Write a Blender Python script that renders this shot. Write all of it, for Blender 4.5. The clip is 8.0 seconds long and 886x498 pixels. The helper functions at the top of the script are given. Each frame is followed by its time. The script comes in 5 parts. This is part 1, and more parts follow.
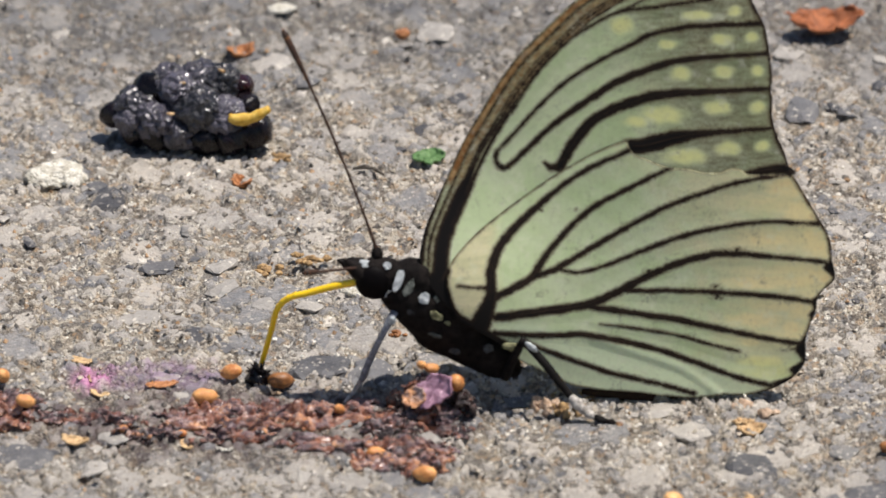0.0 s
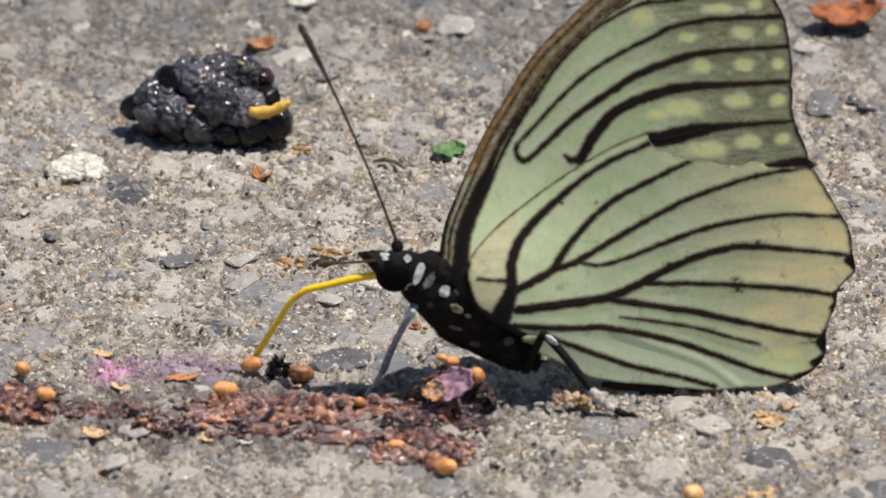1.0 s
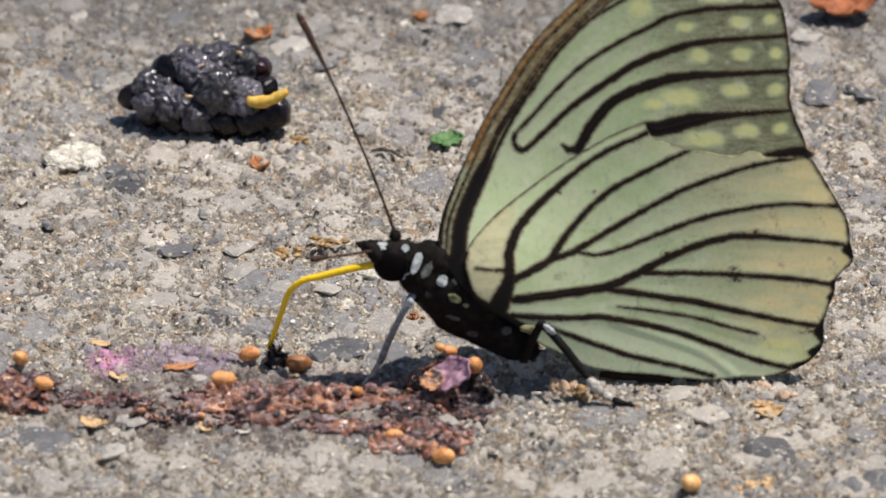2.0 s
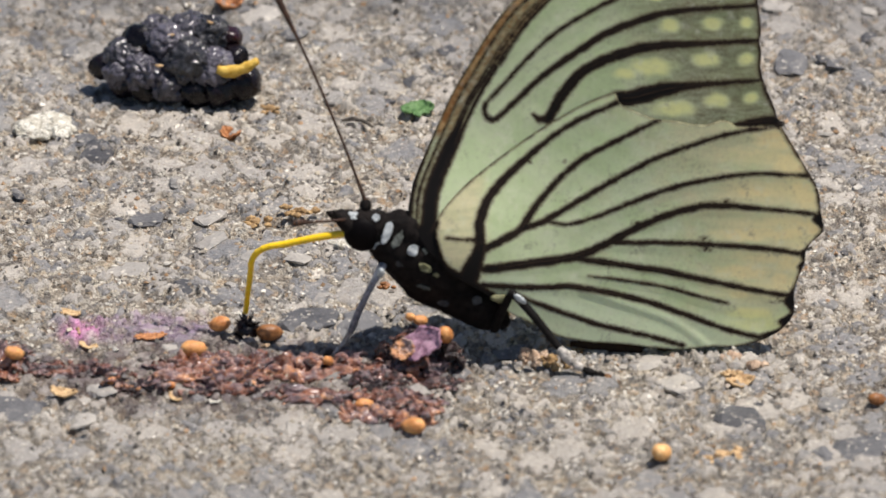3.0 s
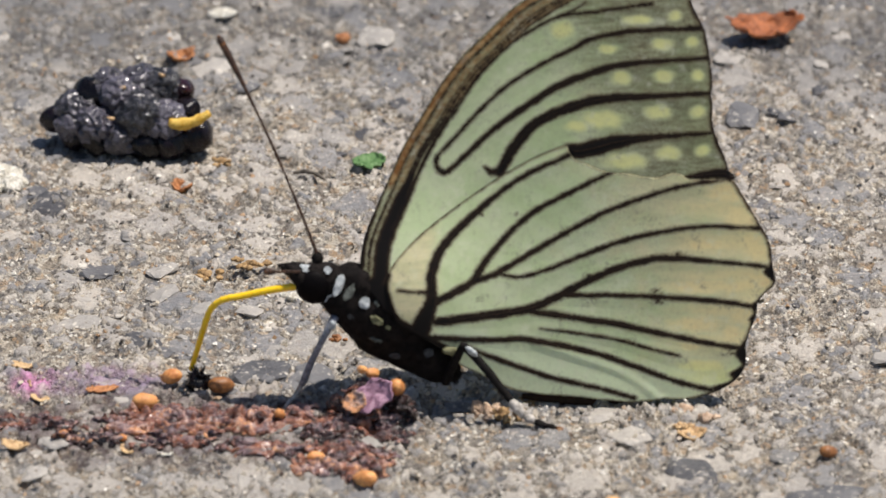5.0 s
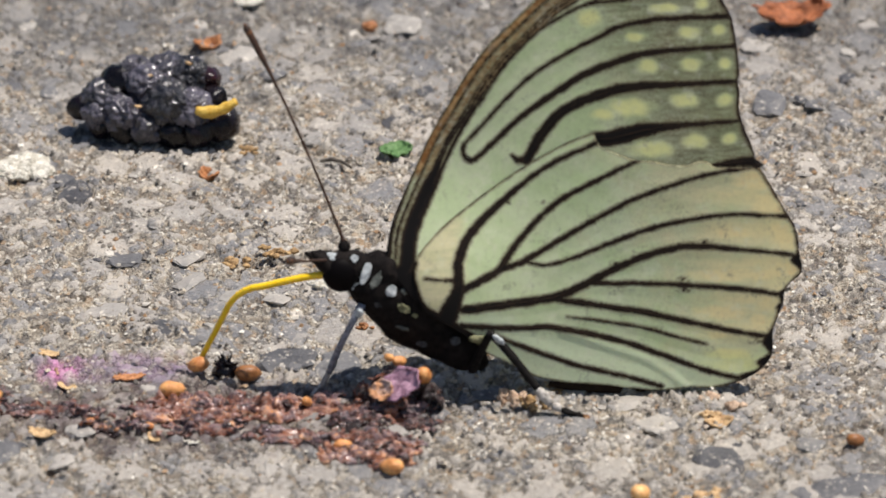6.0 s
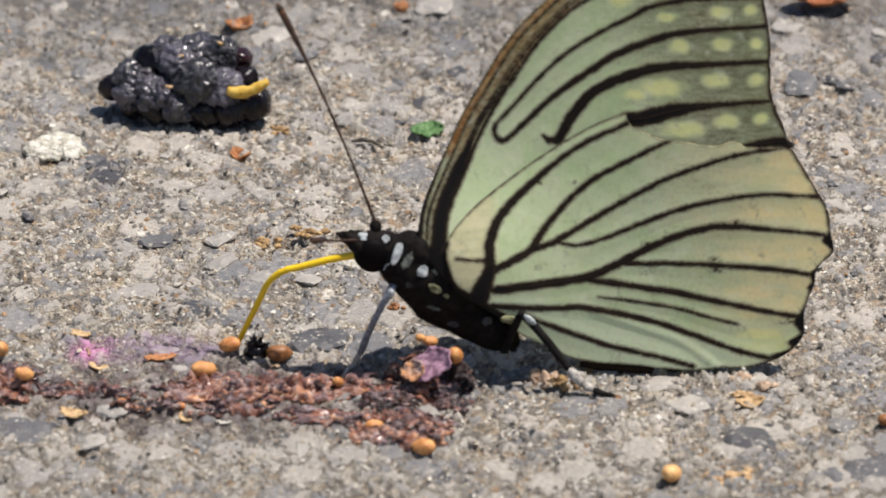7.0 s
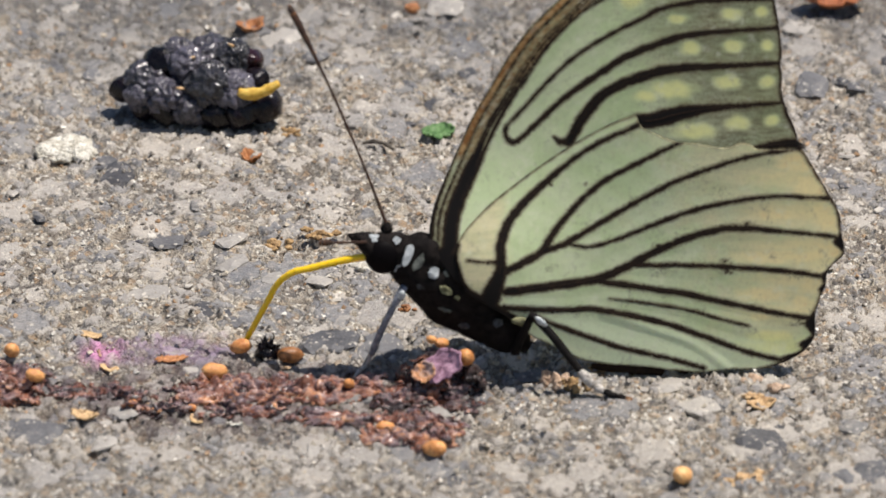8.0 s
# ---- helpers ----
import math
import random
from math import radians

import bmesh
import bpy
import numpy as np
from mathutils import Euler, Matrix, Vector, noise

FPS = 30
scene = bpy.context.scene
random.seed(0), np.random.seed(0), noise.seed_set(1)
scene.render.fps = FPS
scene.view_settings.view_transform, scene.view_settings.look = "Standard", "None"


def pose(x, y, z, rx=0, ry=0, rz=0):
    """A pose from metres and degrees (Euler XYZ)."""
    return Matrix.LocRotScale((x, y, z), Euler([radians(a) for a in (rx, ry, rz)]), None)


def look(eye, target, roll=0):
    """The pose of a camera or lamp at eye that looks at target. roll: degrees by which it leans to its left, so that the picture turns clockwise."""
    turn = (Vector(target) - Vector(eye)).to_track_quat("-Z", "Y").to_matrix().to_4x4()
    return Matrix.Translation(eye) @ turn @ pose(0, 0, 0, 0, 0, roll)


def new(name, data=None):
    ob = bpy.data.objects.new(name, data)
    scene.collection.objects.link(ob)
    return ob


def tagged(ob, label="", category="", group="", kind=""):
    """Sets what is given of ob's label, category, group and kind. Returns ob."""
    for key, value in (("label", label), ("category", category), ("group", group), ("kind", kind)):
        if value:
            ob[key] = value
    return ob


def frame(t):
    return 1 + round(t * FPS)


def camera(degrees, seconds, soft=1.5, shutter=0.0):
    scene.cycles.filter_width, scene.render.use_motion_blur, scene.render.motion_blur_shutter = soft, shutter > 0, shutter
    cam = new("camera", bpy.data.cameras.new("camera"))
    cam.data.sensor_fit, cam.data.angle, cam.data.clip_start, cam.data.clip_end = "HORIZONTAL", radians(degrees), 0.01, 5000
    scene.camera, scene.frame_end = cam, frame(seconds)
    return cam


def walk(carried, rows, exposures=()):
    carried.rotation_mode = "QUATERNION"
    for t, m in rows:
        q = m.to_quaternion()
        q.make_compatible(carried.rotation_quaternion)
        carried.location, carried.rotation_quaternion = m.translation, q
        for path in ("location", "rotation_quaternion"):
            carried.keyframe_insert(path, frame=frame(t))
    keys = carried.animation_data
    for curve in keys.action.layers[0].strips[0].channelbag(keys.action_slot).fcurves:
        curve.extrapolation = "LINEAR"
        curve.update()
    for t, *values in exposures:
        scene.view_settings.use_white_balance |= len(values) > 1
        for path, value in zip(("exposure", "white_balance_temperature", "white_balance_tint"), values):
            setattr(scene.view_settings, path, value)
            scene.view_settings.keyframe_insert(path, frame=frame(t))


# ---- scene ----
LENS, MM = 7.5, 0.001
FOCAL = 784 / math.tan(radians(LENS / 2))
cam = camera(LENS, 8.0, soft=1.6, shutter=0.5)
EYE = pose(0, -0.6181, 0.3464, 62, 0, 0)
# seconds, sideways and downward drift of the held camera's aim
DRIFT = [
    (0.0, 0, 0), (0.3, 3, -4), (0.5, 12, -10), (0.8, 38, -16), (1.0, 36, -12.5), (1.2, 38.5, -19), (2.3, 27, -44),
    (2.5, 18.5, -70), (2.7, -4.5, -82), (3.0, -20, -85), (3.3, -37.5, -74), (3.5, -55.5, -66), (3.7, -79.5, -55),
    (4.0, -98, -32), (4.2, -98, -18.5), (4.5, -102.5, -9), (4.7, -110, 11), (5.8, -68.5, -9.5), (6.0, -58, -13),
    (6.3, -40.5, -28), (6.5, -29.5, -39.5), (6.8, -13, -46), (7.0, -2.5, -48), (7.2, 16, -48), (7.5, 20, -47.5),
    (7.7, 15.5, -43.5), (8.0, 17, -45),
]
walk(cam, [(t, EYE @ pose(0, 0, 0, math.degrees(b / FOCAL), math.degrees(a / FOCAL), 0)) for t, a, b in DRIFT])

# ---- light ----
SUN_ELEVATION, SUN_SIDE = 71.5, 87.0      # degrees; side: compass turn from straight ahead, towards the right
world = bpy.data.worlds.new("sky")
scene.world = world
world.use_nodes = True
sky = world.node_tree.nodes.new("ShaderNodeTexSky")
sky.sky_type, sky.sun_disc = "NISHITA", False
sky.sun_elevation, sky.sun_rotation = radians(SUN_ELEVATION), radians(SUN_SIDE)
sky_back = world.node_tree.nodes["Background"]
world.node_tree.links.new(sky.outputs[0], sky_back.inputs[0])
sky_back.inputs[1].default_value = 0.085
sun = new("sun", bpy.data.lights.new("sun", "SUN"))
sun.data.energy, sun.data.angle, sun.data.color = 5.4, radians(0.53), (1.0, 0.935, 0.865)
e, s = radians(SUN_ELEVATION), radians(SUN_SIDE)
sun.matrix_world = look((math.cos(e) * math.sin(s), math.cos(e) * math.cos(s), math.sin(e)), (0, 0, 0))
scene.view_settings.exposure = 0.0
cam.data.dof.use_dof, cam.data.dof.focus_distance, cam.data.dof.aperture_fstop = True, 0.729, 44.0


# ---- small tools ----
def rgb(r, g, b):
    """Linear colour from 0..255 values."""
    return tuple((c / 255 / 12.92 if c < 10 else ((c / 255 + 0.055) / 1.055) ** 2.4) for c in (r, g, b))


class Nodes:
    """A short way to write node materials."""

    def __init__(self, name):
        self.mat = bpy.data.materials.new(name)
        self.mat.use_nodes = True
        self.tree = self.mat.node_tree
        self.shader = self.tree.nodes["Principled BSDF"]
        self.out = self.tree.nodes["Material Output"]
        self.where = self.tree.nodes.new("ShaderNodeTexCoord").outputs["Object"]

    def on_site(self):
        """Grain runs on through all pieces of the ground."""
        self.where = self.tree.nodes.new("ShaderNodeNewGeometry").outputs["Position"]

    def put(self, socket, value):
        if isinstance(value, bpy.types.NodeSocket):
            self.tree.links.new(value, socket)
        elif hasattr(socket.default_value, "__len__") and not isinstance(value, (int, float)):
            socket.default_value = (*value, 1.0)[:len(socket.default_value)]
        else:
            socket.default_value = value

    def node(self, kind, **values):
        n = self.tree.nodes.new(kind)
        for key, value in values.items():
            self.put(n.inputs[key.replace("_", " ")], value)
        return n

    def noise(self, mm, detail=4.0, rough=0.6, distort=0.0, where=None):
        n = self.node("ShaderNodeTexNoise", Scale=1000.0 / mm, Detail=detail, Roughness=rough, Distortion=distort)
        self.tree.links.new(where or self.where, n.inputs["Vector"])
        return n.outputs["Fac"]

    def voronoi(self, mm, feature="F1"):
        n = self.tree.nodes.new("ShaderNodeTexVoronoi")
        n.feature = feature
        n.inputs["Scale"].default_value = 1000.0 / mm
        self.tree.links.new(self.where, n.inputs["Vector"])
        return n.outputs

    def ramp(self, value, low, high, a=0.0, b=1.0):
        n = self.tree.nodes.new("ShaderNodeMapRange")
        n.interpolation_type = "SMOOTHSTEP"
        for i, v in enumerate((value, low, high, a, b)):
            self.put(n.inputs[i], v)
        return n.outputs[0]

    def mix(self, fac, a, b, blend="MIX"):
        n = self.tree.nodes.new("ShaderNodeMix")
        n.data_type, n.blend_type = "RGBA", blend
        self.put(n.inputs[0], fac)
        self.put(n.inputs[6], a)
        self.put(n.inputs[7], b)
        return n.outputs[2]

    def sum(self, op, a, b):
        n = self.tree.nodes.new("ShaderNodeMath")
        n.operation = op
        self.put(n.inputs[0], a)
        self.put(n.inputs[1], b)
        return n.outputs[0]

    def attribute(self, name, colour=True):
        n = self.tree.nodes.new("ShaderNodeAttribute")
        n.attribute_name = name
        return n.outputs["Color"] if colour else n.outputs["Fac"]

    def split(self, colour):
        n = self.tree.nodes.new("ShaderNodeSeparateColor")
        self.tree.links.new(colour, n.inputs[0])
        return n.outputs

    def one_of(self):
        return self.tree.nodes.new("ShaderNodeObjectInfo").outputs["Random"]

    def island(self):
        return self.tree.nodes.new("ShaderNodeNewGeometry").outputs["Random Per Island"]

    def bump(self, height, mm, strength=1.0):
        n = self.node("ShaderNodeBump", Strength=strength, Distance=mm * MM, Height=height)
        self.put(self.shader.inputs["Normal"], n.outputs[0])
        return n.outputs[0]

    def finish(self, colour, rough=0.6, specular=0.5, **more):
        self.put(self.shader.inputs["Base Color"], colour)
        self.put(self.shader.inputs["Roughness"], rough)
        self.put(self.shader.inputs["Specular IOR Level"], specular)
        for key, value in more.items():
            self.put(self.shader.inputs[key.replace("_", " ")], value)
        return self.mat


def plain(name, a, b, coarse=2.0, fine=0.3, rough=0.6, bump=0.1, specular=0.4, vary=None, **more):
    """Two colours mixed at a coarse and a fine scale (mm), with relief; vary: 'object' or 'island' shifts each piece."""
    n = Nodes(name)
    f = n.sum("ADD", n.sum("MULTIPLY", n.noise(coarse), 0.6), n.sum("MULTIPLY", n.noise(fine, 5.0), 0.4))
    f = n.ramp(f, 0.35, 0.65)
    if vary:
        r = n.one_of() if vary == "object" else n.island()
        f = n.sum("ADD", n.sum("MULTIPLY", f, 0.6), n.sum("MULTIPLY", r, 0.4))
    colour = n.mix(f, a, b)
    n.bump(n.noise(fine, 5.0), bump)
    return n.finish(colour, rough, specular, **more)


def curve(points, count, closed=False):
    """Points evenly spaced along a smooth curve through the given ones."""
    p = np.array(points, float)
    n = len(p)
    if n == 2:
        return p[0] + (p[1] - p[0]) * np.linspace(0, 1, count)[:, None]
    q = np.vstack([p[-1], p, p[0], p[1]]) if closed else np.vstack([2 * p[0] - p[1], p, 2 * p[-1] - p[-2]])
    spans = n if closed else n - 1
    fine = []
    for i in range(spans):
        a, b, c, d = q[i:i + 4]
        u = np.linspace(0, 1, 24, endpoint=False)[:, None]
        fine.append(0.5 * (2 * b + (c - a) * u + (2 * a - 5 * b + 4 * c - d) * u ** 2 + (3 * b - a - 3 * c + d) * u ** 3))
    fine = np.vstack(fine + ([p[:1]] if closed else [p[-1:]]))
    along = np.concatenate([[0], np.cumsum(np.linalg.norm(np.diff(fine, axis=0), axis=1))])
    at = np.linspace(0, along[-1], count, endpoint=not closed)
    return np.stack([np.interp(at, along, fine[:, k]) for k in range(fine.shape[1])], axis=1)


def part(name, bm, material, parent=None, label="", smooth=True):
    """Links a bmesh, built in millimetres, as one mesh object under a thing."""
    me = bpy.data.meshes.new(name)
    bmesh.ops.scale(bm, vec=(MM, MM, MM), verts=bm.verts)
    bm.to_mesh(me)
    bm.free()
    for p in me.polygons:
        p.use_smooth = smooth
    return piece(name, me, material, parent, label)


def piece(name, me, material=None, parent=None, label=""):
    if material is not None and not me.materials:
        me.materials.append(material)
    ob = new(name, me)
    if parent is not None:
        ob.parent = parent
    if label:
        tagged(ob, label)
    return ob


def thing(name, x, y, z, label, category, group="", kind="", turn=0):
    ob = new(name)
    ob.empty_display_size = 0.002
    ob.matrix_basis = pose(x * MM, y * MM, z * MM, 0, 0, turn)
    return tagged(ob, label, category, group, kind)


def wobble(p, mm, amount, seed=0):
    """A shift in space by smooth noise."""
    return amount * noise.noise_vector(Vector(p) / mm + Vector((seed * 7.3, seed * 3.1, seed * 1.7)))


def blob(bm, centre, size, turn=(0, 0, 0), rough=0.0, grain=1.0, seed=0, level=3):
    """An uneven pebble or lump; size: half lengths."""
    m = Matrix.LocRotScale(centre, Euler([radians(a) for a in turn]), None)
    made = bmesh.ops.create_icosphere(bm, subdivisions=level, radius=1.0)["verts"]
    for v in made:
        p = Vector((v.co.x * size[0], v.co.y * size[1], v.co.z * size[2]))
        if rough:
            p += wobble(p, grain, rough, seed)
        v.co = m @ p
    return made


def tube(bm, points, radii, sides=8, flat=1.0, count=16, tip=True):
    """A tapered tube along a smooth curve through 3D points."""
    p = curve(points, count)
    r = np.interp(np.linspace(0, 1, count), np.linspace(0, 1, len(radii)), radii)
    up = Vector((0.05, -0.9, 0.3)).normalized()
    rings = []
    for i in range(count):
        way = Vector(p[min(i + 1, count - 1)] - p[max(i - 1, 0)]).normalized()
        a = way.cross(up).normalized()
        b = way.cross(a).normalized()
        rings.append([bm.verts.new(Vector(p[i]) + float(r[i]) * (math.cos(t) * a + flat * math.sin(t) * b))
                      for t in (2 * math.pi * k / sides for k in range(sides))])
    for a, b in zip(rings, rings[1:]):
        for k in range(sides):
            bm.faces.new((a[k], a[(k + 1) % sides], b[(k + 1) % sides], b[k]))
    if tip:
        for ring, sign in ((rings[0], -1), (rings[-1], 1)):
            mid = sum((v.co for v in ring), Vector()) / sides
            c = bm.verts.new(mid)
            for k in range(sides):
                f = (ring[k], ring[(k + 1) % sides], c)
                bm.faces.new(f if sign > 0 else f[::-1])
    return rings


def lattice(x, y, size, seed):
    """For points of the plan: nearest and second distance to the stones of a jittered lattice, and the stone's own number."""
    gx, gy = np.floor(x / size), np.floor(y / size)
    f1, f2, own = np.full(x.shape, 9.0), np.full(x.shape, 9.0), np.zeros(x.shape)
    for i in (-1, 0, 1):
        for j in (-1, 0, 1):
            cx, cy = gx + i, gy + j
            h = [np.modf(np.abs(np.sin(cx * a + cy * b + seed) * 43758.5453))[0] for a, b in ((127.1, 311.7), (269.5, 183.3), (419.2, 371.9))]
            d = np.hypot(x / size - cx - 0.1 - 0.8 * h[0], y / size - cy - 0.1 - 0.8 * h[1])
            near = d < f1
            f2 = np.where(near, f1, np.minimum(f2, d))
            own = np.where(near, h[2], own)
            f1 = np.where(near, d, f1)
    return f1, f2, own


def ease(v, low, high):
    u = np.clip((v - low) / (high - low), 0, 1)
    return u * u * (3 - 2 * u)


def relief(x, y):
    """Height of the asphalt in mm, and the colour numbers of its stones."""
    wx = x + 0.35 * np.sin(y * 1.7 + 0.6 * x) + 0.25 * np.sin(y * 3.9)
    wy = y + 0.35 * np.sin(x * 1.9 + 0.5 * y) + 0.25 * np.sin(x * 4.3)
    f1, f2, big = lattice(wx, wy * 0.8, 3.9, 1.0)
    g1, g2, mid = lattice(wx, wy, 1.7, 5.0)
    k1, k2, small = lattice(wx, wy, 0.62, 9.0)
    m1, m2, lump = lattice(wx + 0.6 * np.sin(wy * 0.9), wy, 2.7, 3.0)
    stone = ease(f2 - f1, 0.06, 0.3) * (big > 0.64)
    pebble = ease(g2 - g1, 0.06, 0.3) * (mid > 0.55) * (1 - stone)
    z = 0.40 * stone * big * (1 - 0.5 * f1 * f1) + 0.34 * pebble * (1 - 0.6 * g1 * g1)
    z = z + (1 - stone) * (0.85 * ease(m2 - m1, 0.0, 0.5) * (lump - 0.4) + 0.62 * ease(g2 - g1, 0.0, 0.4) * (mid - 0.35))
    z = z + (1 - 0.7 * stone) * 0.30 * ease(k2 - k1, 0.0, 0.4) * (small - 0.3)
    z = z + 0.22 * np.sin(x * 0.21 + 1.3) * np.sin(y * 0.17 + 0.4) + 0.12 * np.sin(x * 0.53 + y * 0.31)
    # low rise on which the hindwings rest
    z = z + 0.45 * np.exp(-((x - 23.5) / 9.0) ** 2 - ((y + 1.2) / 2.6) ** 2)
    # hollow under the body, added to deepen the shade there
    z = z - 1.5 * np.exp(-((x - 6.5) / 5.0) ** 2 - ((y + 0.6) / 2.3) ** 2)
    return z, np.maximum(stone, pebble), np.where(stone > 0, big, mid), mid, small


def rest(x, y):
    return float(relief(np.array([x]), np.array([y]))[0][0])


# ---- materials ----
def specks(n, colour):
    """Bright, dark and tawny mineral grains in a surface; the white ones also paint in sun glints."""
    fine, coarse = n.voronoi(0.42), n.voronoi(0.85)
    pick = n.split(fine["Color"])
    colour = n.mix(n.ramp(pick[0], 0.74, 0.97, 0.0, 0.85), colour, rgb(240, 234, 222))
    colour = n.mix(n.ramp(pick[1], 0.80, 0.96, 0.0, 0.65), colour, rgb(70, 66, 62))
    colour = n.mix(n.ramp(pick[2], 0.94, 0.98, 0.0, 0.6), colour, rgb(186, 152, 112))
    big = n.split(coarse["Color"])
    colour = n.mix(n.ramp(big[0], 0.80, 0.95, 0.0, 0.6), colour, rgb(214, 205, 190))
    colour = n.mix(n.ramp(big[1], 0.80, 0.95, 0.0, 0.55), colour, rgb(92, 90, 90))
    return n.mix(n.ramp(big[2], 0.88, 0.97, 0.0, 0.5), colour, rgb(190, 162, 130))


def mineral(name, a, b):
    """A worn smooth stone face, faintly veined."""
    n = Nodes(name)
    n.on_site()
    f = n.sum("ADD", n.sum("MULTIPLY", n.noise(1.8), 0.6), n.sum("MULTIPLY", n.one_of(), 0.5))
    colour = n.mix(n.ramp(f, 0.25, 0.85), a, b)
    colour = n.mix(n.ramp(n.noise(0.5, 6.0, 0.65), 0.54, 0.70, 0.0, 0.45), colour, rgb(104, 100, 98))
    colour = n.mix(n.ramp(n.noise(0.7, 6.0, 0.65, 0.5), 0.56, 0.72, 0.0, 0.5), colour, rgb(188, 179, 166))
    pick = n.split(n.voronoi(0.3)["Color"])
    colour = n.mix(n.ramp(pick[0], 0.93, 0.98, 0.0, 0.6), colour, rgb(216, 208, 194))
    n.bump(n.noise(0.4, 6.0), 0.12)
    return n.finish(colour, n.ramp(n.noise(0.4), 0.3, 0.7, 0.4, 0.8), 0.45)


def asphalt():
    n = Nodes("asphalt")
    n.on_site()
    stone, tone, grain = (n.split(n.attribute("stones"))[i] for i in range(3))
    # sandy binder with pits and grains, their sparkle painted as white specks
    matrix = n.mix(n.ramp(grain, 0.15, 0.85), rgb(124, 114, 102), rgb(210, 198, 179))
    matrix = n.mix(n.ramp(n.noise(6.0, 5.0), 0.45, 0.62, 0.0, 0.7), matrix, rgb(144, 142, 140))
    matrix = n.mix(n.ramp(n.noise(3.0, 5.0), 0.52, 0.68, 0.0, 0.7), matrix, rgb(118, 106, 95))
    matrix = n.mix(n.ramp(n.noise(4.2, 5.0), 0.55, 0.70, 0.0, 0.6), matrix, rgb(196, 178, 150))
    matrix = n.mix(n.ramp(n.noise(2.2, 5.0), 0.57, 0.68, 0.0, 0.65), matrix, rgb(126, 129, 134))
    matrix = n.mix(n.ramp(n.noise(0.8, 6.0, 0.65), 0.54, 0.68, 0.0, 0.75), matrix, rgb(80, 69, 60))
    matrix = n.mix(n.ramp(n.noise(0.9, 6.0, 0.65, 0.6), 0.55, 0.70, 0.0, 0.8), matrix, rgb(214, 203, 186))
    matrix = specks(n, matrix)
    # worn flat faces of the stones
    rock = n.mix(n.ramp(tone, 0.1, 0.9), rgb(112, 113, 117), rgb(174, 167, 158))
    rock = n.mix(n.ramp(n.noise(1.0, 5.0), 0.48, 0.75, 0.0, 0.6), rock, rgb(178, 170, 159))
    rock = n.mix(n.ramp(n.noise(0.8, 5.0), 0.56, 0.72, 0.0, 0.6), rock, rgb(104, 101, 100))
    pick = n.split(n.voronoi(0.3)["Color"])
    rock = n.mix(n.ramp(pick[0], 0.93, 0.98, 0.0, 0.6), rock, rgb(216, 208, 194))
    face = n.ramp(n.sum("ADD", stone, n.sum("MULTIPLY", n.sum("SUBTRACT", n.noise(0.9, 6.0, 0.7), 0.5), 1.9)), 0.3, 0.8, 0.0, 0.85)
    colour = n.mix(face, matrix, rock)
    grey_mix = n.sum("MULTIPLY", n.attribute("greyed", False), n.ramp(n.noise(5.0, 5.0), 0.3, 0.7, 0.45, 1.0))
    colour = n.mix(n.sum("MULTIPLY", grey_mix, 0.8), colour, rgb(96, 96, 98))
    spill, pink, wet = (n.split(n.attribute("stain"))[i] for i in range(3))
    soak = n.ramp(n.noise(1.2, 6.0, 0.65, 0.4), 0.36, 0.62)
    colour = n.mix(n.sum("MULTIPLY", wet, n.ramp(n.noise(1.6, 4.0), 0.35, 0.62, 0.12, 0.8)), colour, rgb(84, 70, 70))
    colour = n.mix(n.sum("MULTIPLY", spill, n.ramp(soak, 0.0, 1.0, 0.25, 0.8)), colour, rgb(144, 122, 144))
    colour = n.mix(n.sum("MULTIPLY", pink, n.ramp(soak, 0.0, 1.0, 0.5, 0.95)), colour, rgb(226, 148, 194))
    speck = n.voronoi(0.27)
    h = n.sum("ADD", n.sum("MULTIPLY", speck["Distance"], 0.7), n.noise(0.2, 4.0))
    n.bump(n.sum("MULTIPLY", h, n.ramp(face, 0.0, 1.0, 1.0, 0.3)), 0.45)
    dry = n.ramp(n.noise(0.4), 0.3, 0.7, 0.5, 0.9)
    return n.finish(colour, n.sum("MULTIPLY", dry, n.ramp(wet, 0.0, 1.0, 1.0, 0.6)), 0.4)


